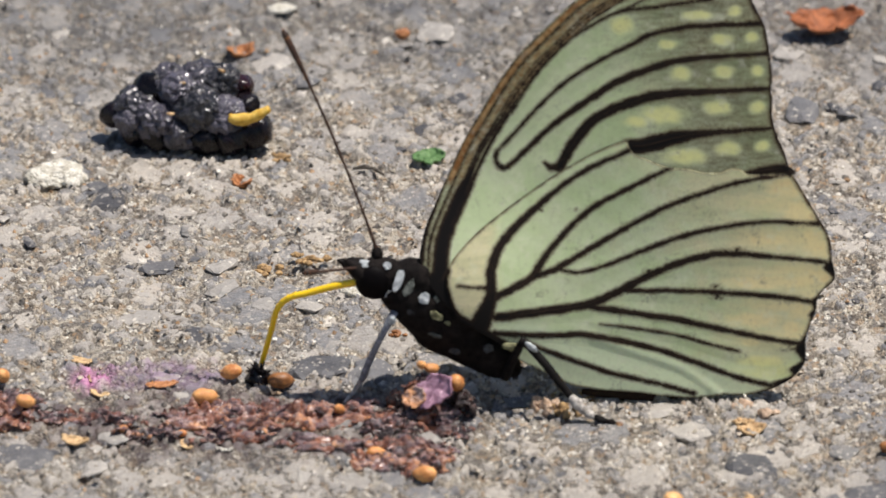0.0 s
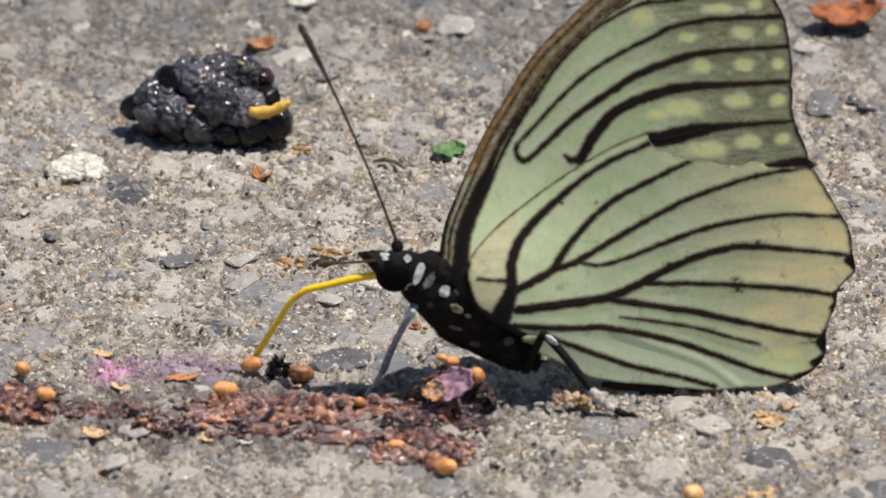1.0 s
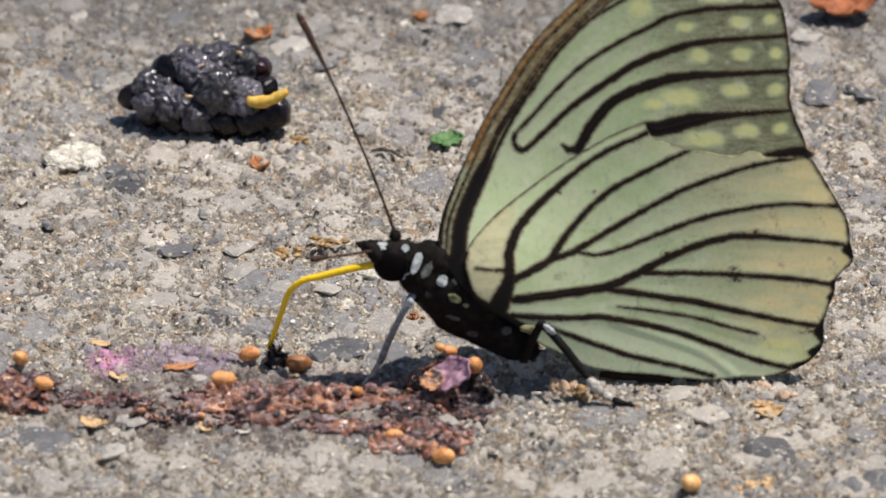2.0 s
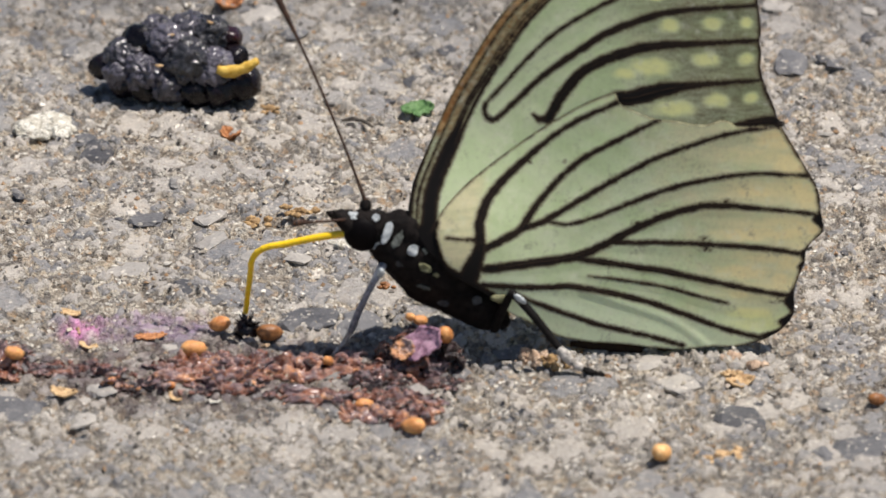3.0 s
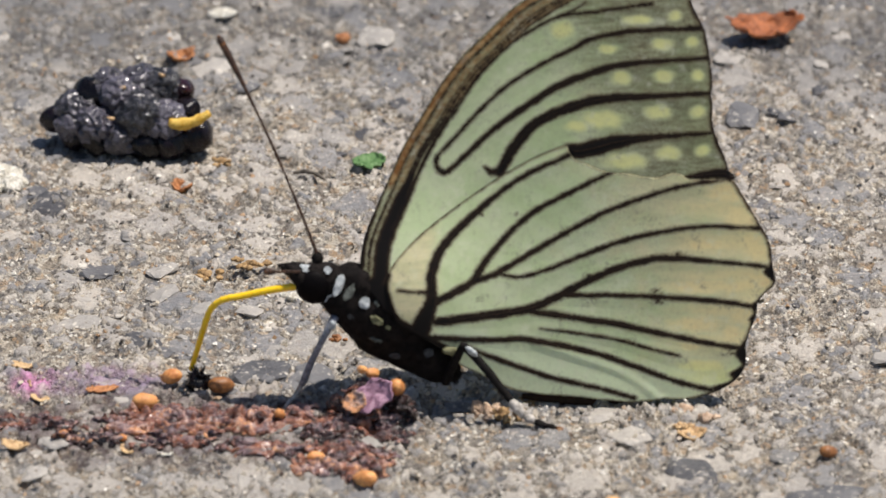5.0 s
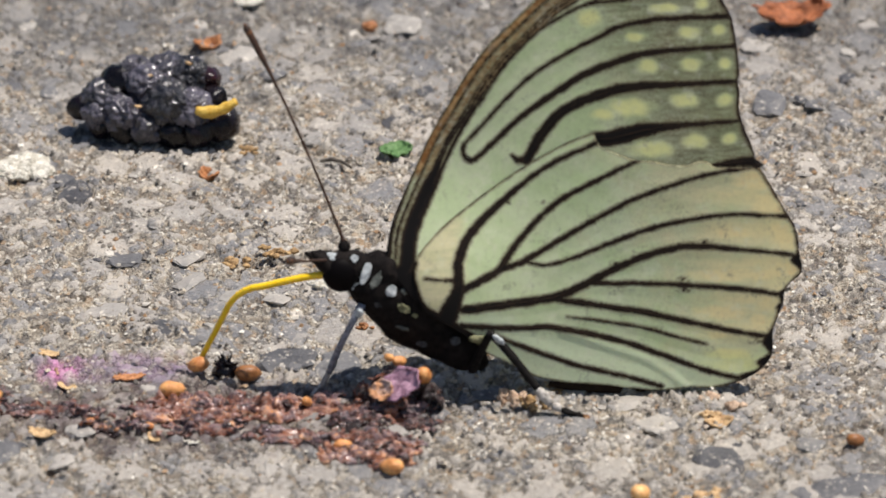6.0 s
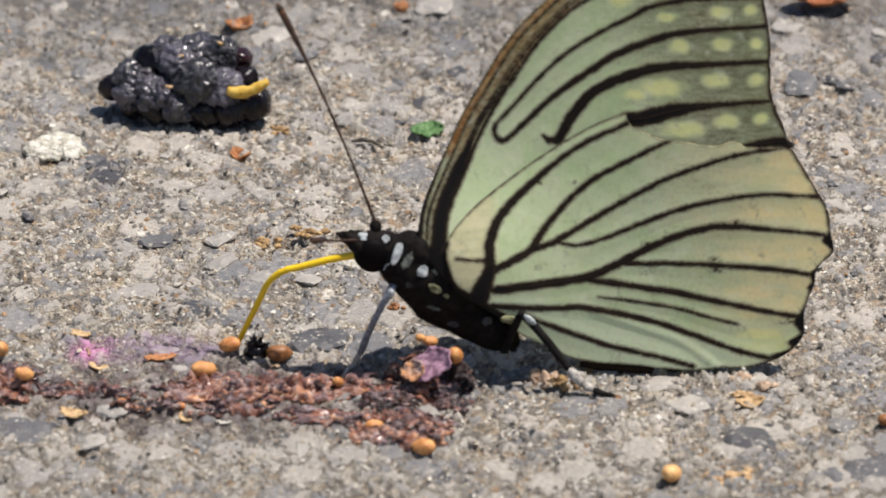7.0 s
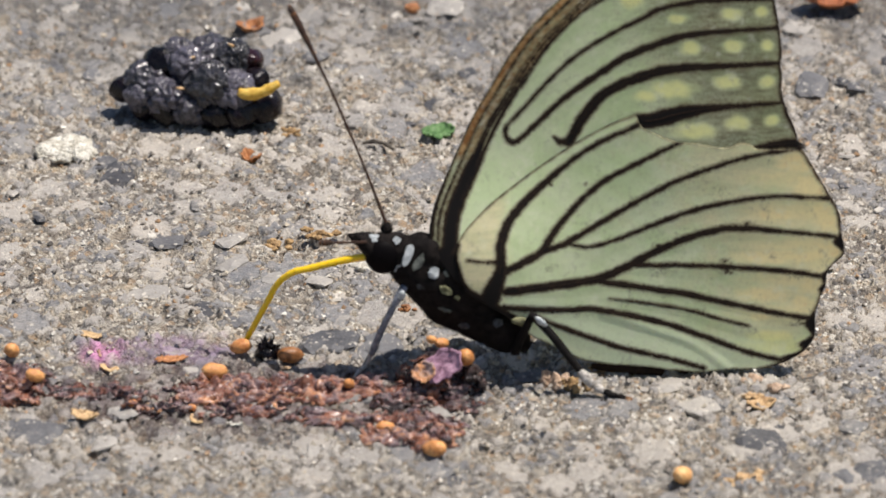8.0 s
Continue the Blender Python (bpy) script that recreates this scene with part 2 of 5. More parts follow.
def wing_scales(name, mint_a, mint_b, cream_a, cream_b):
    """Pale wing membrane; vertex numbers: dark vein, yellow, dusting; tawny; cream."""
    n = Nodes(name)
    dark, yellow, dust = (n.split(n.attribute("pigment"))[i] for i in range(3))
    tawny, cream = n.attribute("tawny", False), n.attribute("cream", False)
    long = n.node("ShaderNodeVectorMath", Vector=n.where)
    long.operation = "MULTIPLY"
    long.inputs[1].default_value = (0.22, 1.0, 1.0)
    streak = n.noise(0.9, 5.0, 0.65, 0.3, long.outputs[0])
    fleck = n.noise(0.42, 4.0, 0.65, 0.2, long.outputs[0])
    fuzz = n.noise(0.20, 3.0, 0.7)
    soft = n.noise(0.9, 3.0)
    patch = n.noise(5.0, 4.0)
    mint = n.mix(n.ramp(patch, 0.35, 0.65), mint_a, mint_b)
    warm = n.mix(n.ramp(streak, 0.3, 0.7), cream_a, cream_b)
    mint = n.mix(n.attribute("pale", False), mint, rgb(238, 248, 214))
    veil = n.sum("ADD", cream, n.sum("MULTIPLY", n.sum("SUBTRACT", n.noise(3.2, 4.0), 0.5), 1.1))
    base = n.mix(n.ramp(veil, 0.15, 0.85), mint, warm)
    grey = n.sum("ADD", dust, n.sum("MULTIPLY", n.sum("SUBTRACT", fuzz, 0.5), 0.8))
    grey = n.sum("ADD", grey, n.sum("MULTIPLY", n.sum("SUBTRACT", fleck, 0.5), n.sum("MULTIPLY", dust, 1.3)))
    base = n.mix(n.ramp(grey, 0.05, 1.05, 0.0, 0.94), base, rgb(104, 94, 66))
    gold = n.sum("ADD", yellow, n.sum("MULTIPLY", n.sum("SUBTRACT", streak, 0.5), n.sum("ADD", 0.2, n.sum("MULTIPLY", n.sum("MULTIPLY", yellow, cream), 1.3))))
    base = n.mix(n.ramp(gold, 0.12, 0.95, 0.0, 0.95), base, n.mix(n.ramp(cream, 0.3, 0.6), rgb(252, 252, 186), rgb(255, 243, 192)))
    base = n.mix(n.sum("MULTIPLY", n.sum("MULTIPLY", n.ramp(gold, 0.7, 1.05), n.ramp(cream, 0.45, 0.7)), n.ramp(soft, 0.54, 0.72, 0.0, 0.3)), base, rgb(240, 198, 134))
    base = n.mix(n.ramp(n.sum("ADD", tawny, n.sum("MULTIPLY", n.sum("SUBTRACT", fuzz, 0.5), 0.6)), 0.25, 0.75), base, n.mix(n.ramp(soft, 0.35, 0.65), rgb(160, 106, 54), rgb(220, 180, 122)))
    base = n.mix(n.ramp(n.noise(0.55, 5.0, 0.65), 0.42, 0.72, 0.0, 0.14), base, rgb(150, 150, 118))
    base = n.mix(n.ramp(n.noise(1.3, 5.0, 0.6), 0.52, 0.75, 0.0, 0.5), base, rgb(244, 246, 222))
    smudge = n.sum("MULTIPLY", n.ramp(n.noise(2.2, 6.0, 0.65), 0.57, 0.72, 0.0, 0.5), n.ramp(fuzz, 0.42, 0.6))
    base = n.mix(smudge, base, rgb(86, 80, 62))
    edge = n.sum("ADD", dark, n.sum("MULTIPLY", n.sum("SUBTRACT", fuzz, 0.5), 0.62))
    edge = n.sum("ADD", edge, n.sum("MULTIPLY", n.sum("SUBTRACT", soft, 0.5), 0.22))
    base = n.mix(n.ramp(edge, 0.0, 0.4, 0.0, 0.25), base, rgb(128, 118, 88))
    base = n.mix(n.ramp(edge, 0.20, 0.50, 0.0, 0.7), base, rgb(104, 84, 58))
    base = n.mix(n.ramp(edge, 0.42, 0.58), base, rgb(44, 32, 23))
    base = n.mix(n.ramp(edge, 0.66, 0.92), base, rgb(17, 13, 12))
    n.bump(n.noise(0.12, 3.0), 0.03)
    n.finish(base, 0.65, 0.25, Sheen_Weight=0.1)
    glow = n.node("ShaderNodeBsdfTranslucent", Color=base)
    both = n.node("ShaderNodeMixShader", Fac=0.35)
    n.tree.links.new(n.shader.outputs[0], both.inputs[1])
    n.tree.links.new(glow.outputs[0], both.inputs[2])
    n.tree.links.new(both.outputs[0], n.out.inputs[0])
    return n.mat


def wrinkled(name, a, b, rough, deep, coat, dust):
    """Glossy dark fruit skin, crumpled at two scales."""
    n = Nodes(name)
    f = n.ramp(n.sum("ADD", n.sum("MULTIPLY", n.noise(1.2, 4.0), 0.7), n.sum("MULTIPLY", n.one_of(), 0.3)), 0.35, 0.75)
    colour = n.mix(f, a, b)
    colour = n.mix(n.ramp(n.noise(0.35, 4.0), 0.62, 0.76, 0.0, dust), colour, rgb(112, 92, 86))
    cells = n.voronoi(0.9)["Distance"]
    h = n.sum("ADD", n.noise(0.9, 6.0, 0.65, 0.8), n.sum("MULTIPLY", cells, 0.5))
    n.bump(n.sum("ADD", h, n.sum("MULTIPLY", n.noise(0.3, 4.0, 0.6, 0.5), 0.35)), deep)
    return n.finish(colour, n.ramp(n.noise(0.5), 0.35, 0.65, rough, rough + 0.16), 0.25 + 0.35 * coat, Coat_Weight=coat, Coat_Roughness=0.2)


def grains():
    n = Nodes("grit")
    n.on_site()
    r = n.island()
    colour = n.mix(n.ramp(r, 0.0, 0.45), rgb(70, 66, 63), rgb(150, 142, 132))
    colour = n.mix(n.ramp(r, 0.45, 0.75), colour, rgb(196, 184, 164))
    colour = n.mix(n.ramp(r, 0.80, 0.84), colour, rgb(176, 140, 102))
    colour = n.mix(n.ramp(r, 0.88, 0.92), colour, rgb(236, 230, 218))
    colour = n.mix(n.ramp(n.noise(0.15, 4.0), 0.35, 0.75, 0.0, 0.5), colour, rgb(128, 121, 113))
    n.bump(n.noise(0.12, 4.0), 0.04)
    return n.finish(colour, n.ramp(r, 0.85, 0.95, 0.75, 0.35), 0.5)


def pulp(name, shift):
    """Dried fruit flesh: near-black juice and painted shade of gaps, rusty fibre, tan and pinkish-grey shreds, with wet
    glints.
    """
    n = Nodes(name)
    n.on_site()
    own = n.one_of()
    drawn = n.node("ShaderNodeVectorMath", Vector=n.where)
    drawn.operation = "MULTIPLY"
    drawn.inputs[1].default_value = (0.36, 1.0, 1.0)
    f = n.sum("ADD", n.sum("MULTIPLY", n.noise(1.1, 5.0, 0.65, 0.8, drawn.outputs[0]), 0.65), n.sum("MULTIPLY", n.noise(0.3, 5.0, 0.6, 0.3, drawn.outputs[0]), 0.35))
    f = n.sum("ADD", n.sum("ADD", f, shift), n.sum("MULTIPLY", n.sum("SUBTRACT", own, 0.5), 0.16))
    colour = n.mix(n.ramp(f, 0.40, 0.53), rgb(36, 20, 20), n.mix(n.ramp(n.noise(1.7, 3.0), 0.42, 0.6), rgb(138, 86, 64), rgb(116, 92, 94)))
    colour = n.mix(n.ramp(f, 0.53, 0.68), colour, n.mix(n.ramp(n.noise(2.1, 3.0), 0.42, 0.58), rgb(208, 148, 100), rgb(184, 158, 150)))
    colour = n.mix(n.ramp(n.noise(1.6, 4.0), 0.56, 0.68, 0.0, 0.7), colour, rgb(128, 116, 120))
    # pale flecks painted as glints, besides the real gloss below
    colour = n.mix(n.ramp(n.noise(0.25, 2.0), 0.68, 0.76, 0.0, 0.8), colour, rgb(238, 222, 200))
    n.bump(n.sum("ADD", n.noise(0.7, 6.0, 0.6, 0.4, drawn.outputs[0]), n.sum("MULTIPLY", n.noise(0.22, 4.0), 0.4)), 0.4)
    return n.finish(colour, n.ramp(n.noise(0.6), 0.38, 0.6, 0.12, 0.5), 0.7, Coat_Weight=0.3, Coat_Roughness=0.2)


ASPHALT = asphalt()
STONE = mineral("aggregate", rgb(120, 118, 116), rgb(168, 162, 154))
DARK_STONE = mineral("dark aggregate", rgb(62, 62, 66), rgb(108, 107, 108))
GRIT = grains()
PALE_ROCK = plain("pale rock", rgb(178, 170, 152), rgb(246, 242, 230), 0.9, 0.2, 0.8, 0.3)
WING = wing_scales("wing scales", rgb(214, 230, 180), rgb(228, 237, 198), rgb(224, 222, 178), rgb(244, 237, 198))
CHITIN = plain("black chitin", rgb(11, 9, 9), rgb(36, 31, 29), 0.8, 0.12, 0.75, 0.12, specular=0.12)
VEIN = plain("vein brown", rgb(38, 27, 20), rgb(54, 39, 28), 0.8, 0.12, 0.75, 0.03, specular=0.15)
EYE_BLACK = plain("compound eye", rgb(5, 4, 5), rgb(12, 8, 9), 0.5, 0.06, 0.6, 0.01, specular=0.08)
WHITE_SCALES = plain("white scales", rgb(140, 148, 152), rgb(204, 208, 208), 0.5, 0.08, 0.8, 0.06, specular=0.2)
CREAM_SCALES = plain("cream scales", rgb(92, 92, 66), rgb(160, 158, 122), 0.5, 0.08, 0.8, 0.06, specular=0.2)
DIM_SCALES = plain("dim scales", rgb(50, 50, 52), rgb(92, 94, 96), 0.5, 0.08, 0.8, 0.08, specular=0.2)
GREY_SCALES = plain("grey scales", rgb(66, 70, 66), rgb(122, 126, 120), 0.5, 0.08, 0.8, 0.08, specular=0.2)
LEG_GREY = plain("leg grey", rgb(82, 86, 98), rgb(150, 154, 164), 0.5, 0.08, 0.6, 0.03)
FOOT_GREY = plain("foot pale", rgb(110, 104, 98), rgb(206, 200, 192), 0.5, 0.12, 0.7, 0.05)
YELLOW = plain("proboscis yellow", rgb(250, 196, 14), rgb(255, 220, 48), 0.8, 0.15, 0.35, 0.02, specular=0.5, Subsurface_Weight=0.0)
SHIN = plain("shin grey", rgb(11, 9, 9), rgb(32, 29, 28), 0.6, 0.1, 0.7, 0.04, specular=0.15)
ANTENNA = plain("antenna brown", rgb(36, 24, 18), rgb(78, 52, 36), 0.6, 0.1, 0.6, 0.03)
CLUB = plain("antenna club", rgb(84, 54, 30), rgb(120, 78, 42), 0.6, 0.1, 0.6, 0.03)
BERRY = wrinkled("black berry skin", rgb(8, 5, 8), rgb(20, 12, 18), 0.2, 0.06, 0.1, 0.0)
BERRY_DRY = wrinkled("dried berry skin", rgb(18, 17, 24), rgb(88, 84, 96), 0.26, 0.42, 0.65, 0.5)
BERRY_RED = wrinkled("red berry skin", rgb(34, 8, 14), rgb(80, 18, 26), 0.14, 0.06, 0.3, 0.0)
STALK = plain("berry stalk", rgb(190, 144, 40), rgb(232, 196, 96), 0.7, 0.15, 0.5, 0.1)
SEED = plain("berry seed", rgb(164, 88, 40), rgb(244, 184, 116), 1.0, 0.2, 0.4, 0.1, specular=0.45, vary="object")
PULP = pulp("dried pulp", 0.035)
PULP_DARK = pulp("dark pulp", -0.06)
SKIN = plain("purple skin", rgb(116, 80, 102), rgb(194, 152, 172), 0.9, 0.15, 0.25, 0.12, specular=0.6)
STRAW_SEED = plain("pale seed", rgb(206, 140, 76), rgb(248, 206, 146), 0.9, 0.2, 0.4, 0.1)
STRAW = plain("straw", rgb(150, 112, 74), rgb(226, 196, 150), 0.5, 0.2, 0.6, 0.1, vary="object")
RUST_LEAF = plain("bud scale", rgb(104, 56, 30), rgb(178, 108, 66), 1.2, 0.2, 0.5, 0.15)
GREEN = plain("green leaf", rgb(58, 92, 48), rgb(104, 138, 84), 0.8, 0.15, 0.5, 0.08)
PULP_PALE = pulp("pale pulp", 0.15)
BROWN_SEED = plain("brown seed", rgb(104, 64, 36), rgb(164, 112, 66), 0.7, 0.12, 0.4, 0.03)
RUST_ORANGE = plain("orange flake", rgb(140, 84, 46), rgb(202, 142, 94), 0.6, 0.15, 0.5, 0.12)
PINK_STONE = plain("pinkish grit", rgb(160, 132, 110), rgb(214, 188, 162), 0.6, 0.15, 0.7, 0.12)
PALE_STONE = mineral("pale aggregate", rgb(156, 151, 144), rgb(200, 193, 182))
CRUMB = plain("dry crumb", rgb(104, 78, 50), rgb(198, 164, 116), 0.5, 0.15, 0.7, 0.1, vary="object")
TWIG = plain("twig", rgb(60, 54, 48), rgb(102, 94, 84), 0.8, 0.1, 0.7, 0.04)


# ---- ground ----
def ground():
    def axis(low, high, step):
        mid = np.arange(low, high, step)
        grow = step * np.cumsum(1.35 ** np.arange(1, 48))
        grow = grow[grow < 9.0e5]
        return np.concatenate([low - grow[::-1], mid, mid[-1] + grow])

    xs, ys = axis(-62, 62, 0.21), axis(-34, 112, 0.30)
    x, y = (a.ravel() for a in np.meshgrid(xs, ys))
    z, stone, big, mid, small = relief(x, y)
    near = (np.abs(x) < 200) & (np.abs(y) < 300)
    z = np.where(near, z, 0.0)
    co = np.stack([x, y, z], axis=1) * MM
    w, h = len(xs), len(ys)
    at = np.arange(w * h).reshape(h, w)
    quads = np.stack([at[:-1, :-1], at[:-1, 1:], at[1:, 1:], at[1:, :-1]], axis=2).reshape(-1, 4)
    me = bpy.data.meshes.new("ground")
    me.vertices.add(len(co))
    me.vertices.foreach_set("co", co.ravel())
    me.loops.add(quads.size)
    me.loops.foreach_set("vertex_index", quads.ravel())
    me.polygons.add(len(quads))
    me.polygons.foreach_set("loop_start", np.arange(0, quads.size, 4))
    me.update(calc_edges=True)
    me.polygons.foreach_set("use_smooth", np.ones(len(quads), bool))
    stone, big, mid, small = (np.where(near, a, b) for a, b in ((stone, 0.2), (big, 0.5), (mid, 0.5), (small, 0.5)))
    stones = me.attributes.new("stones", "FLOAT_COLOR", "POINT")
    stones.data.foreach_set("color", np.stack([stone, np.modf(big * 7)[0], np.clip(0.5 * mid + 0.5 * small, 0, 1), np.ones_like(x)], axis=1).ravel())
    wob = 0.8 * np.sin(x * 1.1 + 2 * np.sin(y * 0.9)) + 0.5 * np.sin(x * 2.7 + y * 1.9)
    spill = ease(np.hypot((x + 31.0) / 9.5, (y - 4.2 + 0.25 * wob) / 3.6) + 0.06 * wob, 1.15, 0.55)
    pink = ease(np.hypot((x + 37.0 + 0.3 * wob) / 2.6, (y - 3.8) / 3.0) + 0.10 * wob, 1.15, 0.1)
    wet = ease(np.hypot((x + 21.0) / 25.0, (y + 5.5 + 0.4 * wob) / 9.0) + 0.08 * wob, 1.2, 0.7)
    wob = np.where(near, wob, 0)
    # mixed towards grey at the far end, and slightly at the near end
    greyed = np.where(near, ease(y + 3.5 * wob + 5 * np.sin(x * 0.13), 54, 92) + 0.3 * ease(y + 2 * wob, -6, -20), 0.7)
    # farther off the greying evens out
    here = ease(np.abs(x), 190, 70) * ease(y, 280, 125) * ease(y, -200, -50)
    greyed = here * greyed + (1 - here) * 0.3
    me.attributes.new("greyed", "FLOAT", "POINT").data.foreach_set("value", greyed)
    stain = me.attributes.new("stain", "FLOAT_COLOR", "POINT")
    stain.data.foreach_set("color", np.stack([spill, pink, wet, np.ones_like(x)], axis=1).ravel())
    me.materials.append(ASPHALT)
    return tagged(new("ground", me), "worn grey asphalt with pale grit and embedded stones", "asphalt", kind="structure")


GROUND = ground()


# ---- butterfly ----
WING_LEAN = 10.0                          # degrees by which the closed wings tip away from the viewer
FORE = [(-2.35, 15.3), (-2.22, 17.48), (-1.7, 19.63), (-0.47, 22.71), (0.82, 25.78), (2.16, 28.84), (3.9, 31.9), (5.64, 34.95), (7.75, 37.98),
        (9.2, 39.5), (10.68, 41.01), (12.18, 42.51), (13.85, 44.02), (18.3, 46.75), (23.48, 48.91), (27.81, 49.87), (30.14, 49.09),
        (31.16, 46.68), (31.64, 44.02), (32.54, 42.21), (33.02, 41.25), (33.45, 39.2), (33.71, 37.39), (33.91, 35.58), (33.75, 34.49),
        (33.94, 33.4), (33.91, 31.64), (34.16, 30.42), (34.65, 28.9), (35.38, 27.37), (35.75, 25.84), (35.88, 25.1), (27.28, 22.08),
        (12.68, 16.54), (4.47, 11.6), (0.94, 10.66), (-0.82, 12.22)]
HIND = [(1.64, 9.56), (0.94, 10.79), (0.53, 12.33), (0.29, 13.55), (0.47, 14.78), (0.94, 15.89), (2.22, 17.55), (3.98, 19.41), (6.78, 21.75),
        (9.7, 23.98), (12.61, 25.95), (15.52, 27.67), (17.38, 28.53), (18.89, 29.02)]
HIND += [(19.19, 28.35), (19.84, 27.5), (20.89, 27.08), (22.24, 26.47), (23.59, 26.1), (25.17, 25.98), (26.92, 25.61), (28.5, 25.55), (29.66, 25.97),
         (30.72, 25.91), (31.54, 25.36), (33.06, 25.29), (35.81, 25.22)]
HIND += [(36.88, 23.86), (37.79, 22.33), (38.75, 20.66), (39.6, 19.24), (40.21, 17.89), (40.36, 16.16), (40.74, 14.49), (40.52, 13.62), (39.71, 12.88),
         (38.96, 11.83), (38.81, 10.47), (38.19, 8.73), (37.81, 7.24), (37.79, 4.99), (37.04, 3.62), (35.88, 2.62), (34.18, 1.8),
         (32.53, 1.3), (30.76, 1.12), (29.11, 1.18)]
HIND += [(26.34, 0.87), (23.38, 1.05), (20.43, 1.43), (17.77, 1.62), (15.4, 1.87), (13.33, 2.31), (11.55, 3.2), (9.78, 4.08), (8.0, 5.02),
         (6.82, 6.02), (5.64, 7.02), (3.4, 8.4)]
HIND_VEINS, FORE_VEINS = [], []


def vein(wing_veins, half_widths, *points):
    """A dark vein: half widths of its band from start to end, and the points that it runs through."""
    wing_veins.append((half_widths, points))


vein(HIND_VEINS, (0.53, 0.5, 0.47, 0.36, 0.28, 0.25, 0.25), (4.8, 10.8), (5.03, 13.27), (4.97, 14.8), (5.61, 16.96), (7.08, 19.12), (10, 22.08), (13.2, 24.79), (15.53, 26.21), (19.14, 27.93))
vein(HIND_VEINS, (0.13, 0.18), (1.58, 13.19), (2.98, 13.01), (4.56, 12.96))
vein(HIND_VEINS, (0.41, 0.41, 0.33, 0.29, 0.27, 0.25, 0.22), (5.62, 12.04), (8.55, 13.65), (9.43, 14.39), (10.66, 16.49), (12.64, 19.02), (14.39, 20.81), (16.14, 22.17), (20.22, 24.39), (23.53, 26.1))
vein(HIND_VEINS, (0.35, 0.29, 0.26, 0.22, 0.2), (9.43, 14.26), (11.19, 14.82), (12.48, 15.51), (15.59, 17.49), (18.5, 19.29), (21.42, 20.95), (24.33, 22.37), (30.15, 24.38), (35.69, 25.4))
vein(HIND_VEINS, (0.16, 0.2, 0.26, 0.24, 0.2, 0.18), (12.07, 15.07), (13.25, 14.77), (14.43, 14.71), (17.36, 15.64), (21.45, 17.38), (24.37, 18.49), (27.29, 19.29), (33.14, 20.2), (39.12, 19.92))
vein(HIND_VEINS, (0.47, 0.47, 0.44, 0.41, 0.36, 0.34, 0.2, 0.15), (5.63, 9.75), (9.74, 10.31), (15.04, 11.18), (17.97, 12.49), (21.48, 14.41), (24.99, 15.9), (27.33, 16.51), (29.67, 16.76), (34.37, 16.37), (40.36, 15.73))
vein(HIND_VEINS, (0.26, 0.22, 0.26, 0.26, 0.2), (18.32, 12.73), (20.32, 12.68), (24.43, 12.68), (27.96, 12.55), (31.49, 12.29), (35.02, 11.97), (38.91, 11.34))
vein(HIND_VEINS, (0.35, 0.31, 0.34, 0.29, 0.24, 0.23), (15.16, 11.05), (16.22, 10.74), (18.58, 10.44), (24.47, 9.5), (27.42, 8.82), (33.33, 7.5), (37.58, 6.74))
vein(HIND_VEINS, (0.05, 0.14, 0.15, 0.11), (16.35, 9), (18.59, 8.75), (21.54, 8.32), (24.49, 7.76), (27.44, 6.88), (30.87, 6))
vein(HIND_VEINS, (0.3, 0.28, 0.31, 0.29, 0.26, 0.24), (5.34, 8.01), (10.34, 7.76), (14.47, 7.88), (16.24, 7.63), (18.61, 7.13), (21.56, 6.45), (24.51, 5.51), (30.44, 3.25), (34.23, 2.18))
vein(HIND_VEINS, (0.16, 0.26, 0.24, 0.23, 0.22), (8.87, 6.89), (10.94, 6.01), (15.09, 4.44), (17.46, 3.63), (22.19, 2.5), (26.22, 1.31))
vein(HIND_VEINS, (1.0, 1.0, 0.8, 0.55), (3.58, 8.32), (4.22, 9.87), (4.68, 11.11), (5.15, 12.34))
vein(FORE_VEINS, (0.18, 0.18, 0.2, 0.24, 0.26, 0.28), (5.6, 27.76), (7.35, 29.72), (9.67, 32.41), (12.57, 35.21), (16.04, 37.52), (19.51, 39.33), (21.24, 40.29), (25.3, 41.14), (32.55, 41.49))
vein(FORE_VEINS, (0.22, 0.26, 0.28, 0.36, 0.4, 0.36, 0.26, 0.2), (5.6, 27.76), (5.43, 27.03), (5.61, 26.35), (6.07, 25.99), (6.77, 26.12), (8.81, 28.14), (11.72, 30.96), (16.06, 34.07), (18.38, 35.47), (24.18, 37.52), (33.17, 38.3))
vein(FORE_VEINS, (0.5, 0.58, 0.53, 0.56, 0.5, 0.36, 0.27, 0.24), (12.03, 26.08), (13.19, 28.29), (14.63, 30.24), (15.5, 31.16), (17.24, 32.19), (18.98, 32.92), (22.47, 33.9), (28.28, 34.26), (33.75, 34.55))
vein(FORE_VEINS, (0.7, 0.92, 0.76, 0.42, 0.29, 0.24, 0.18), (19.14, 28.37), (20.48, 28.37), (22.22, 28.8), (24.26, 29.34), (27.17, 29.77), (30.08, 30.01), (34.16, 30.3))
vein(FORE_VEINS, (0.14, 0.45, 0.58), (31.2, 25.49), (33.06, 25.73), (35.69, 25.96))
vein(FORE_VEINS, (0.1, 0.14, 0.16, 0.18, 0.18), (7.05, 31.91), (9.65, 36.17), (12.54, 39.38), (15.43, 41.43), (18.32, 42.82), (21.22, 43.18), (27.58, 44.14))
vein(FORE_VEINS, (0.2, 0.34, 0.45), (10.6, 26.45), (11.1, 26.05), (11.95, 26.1))
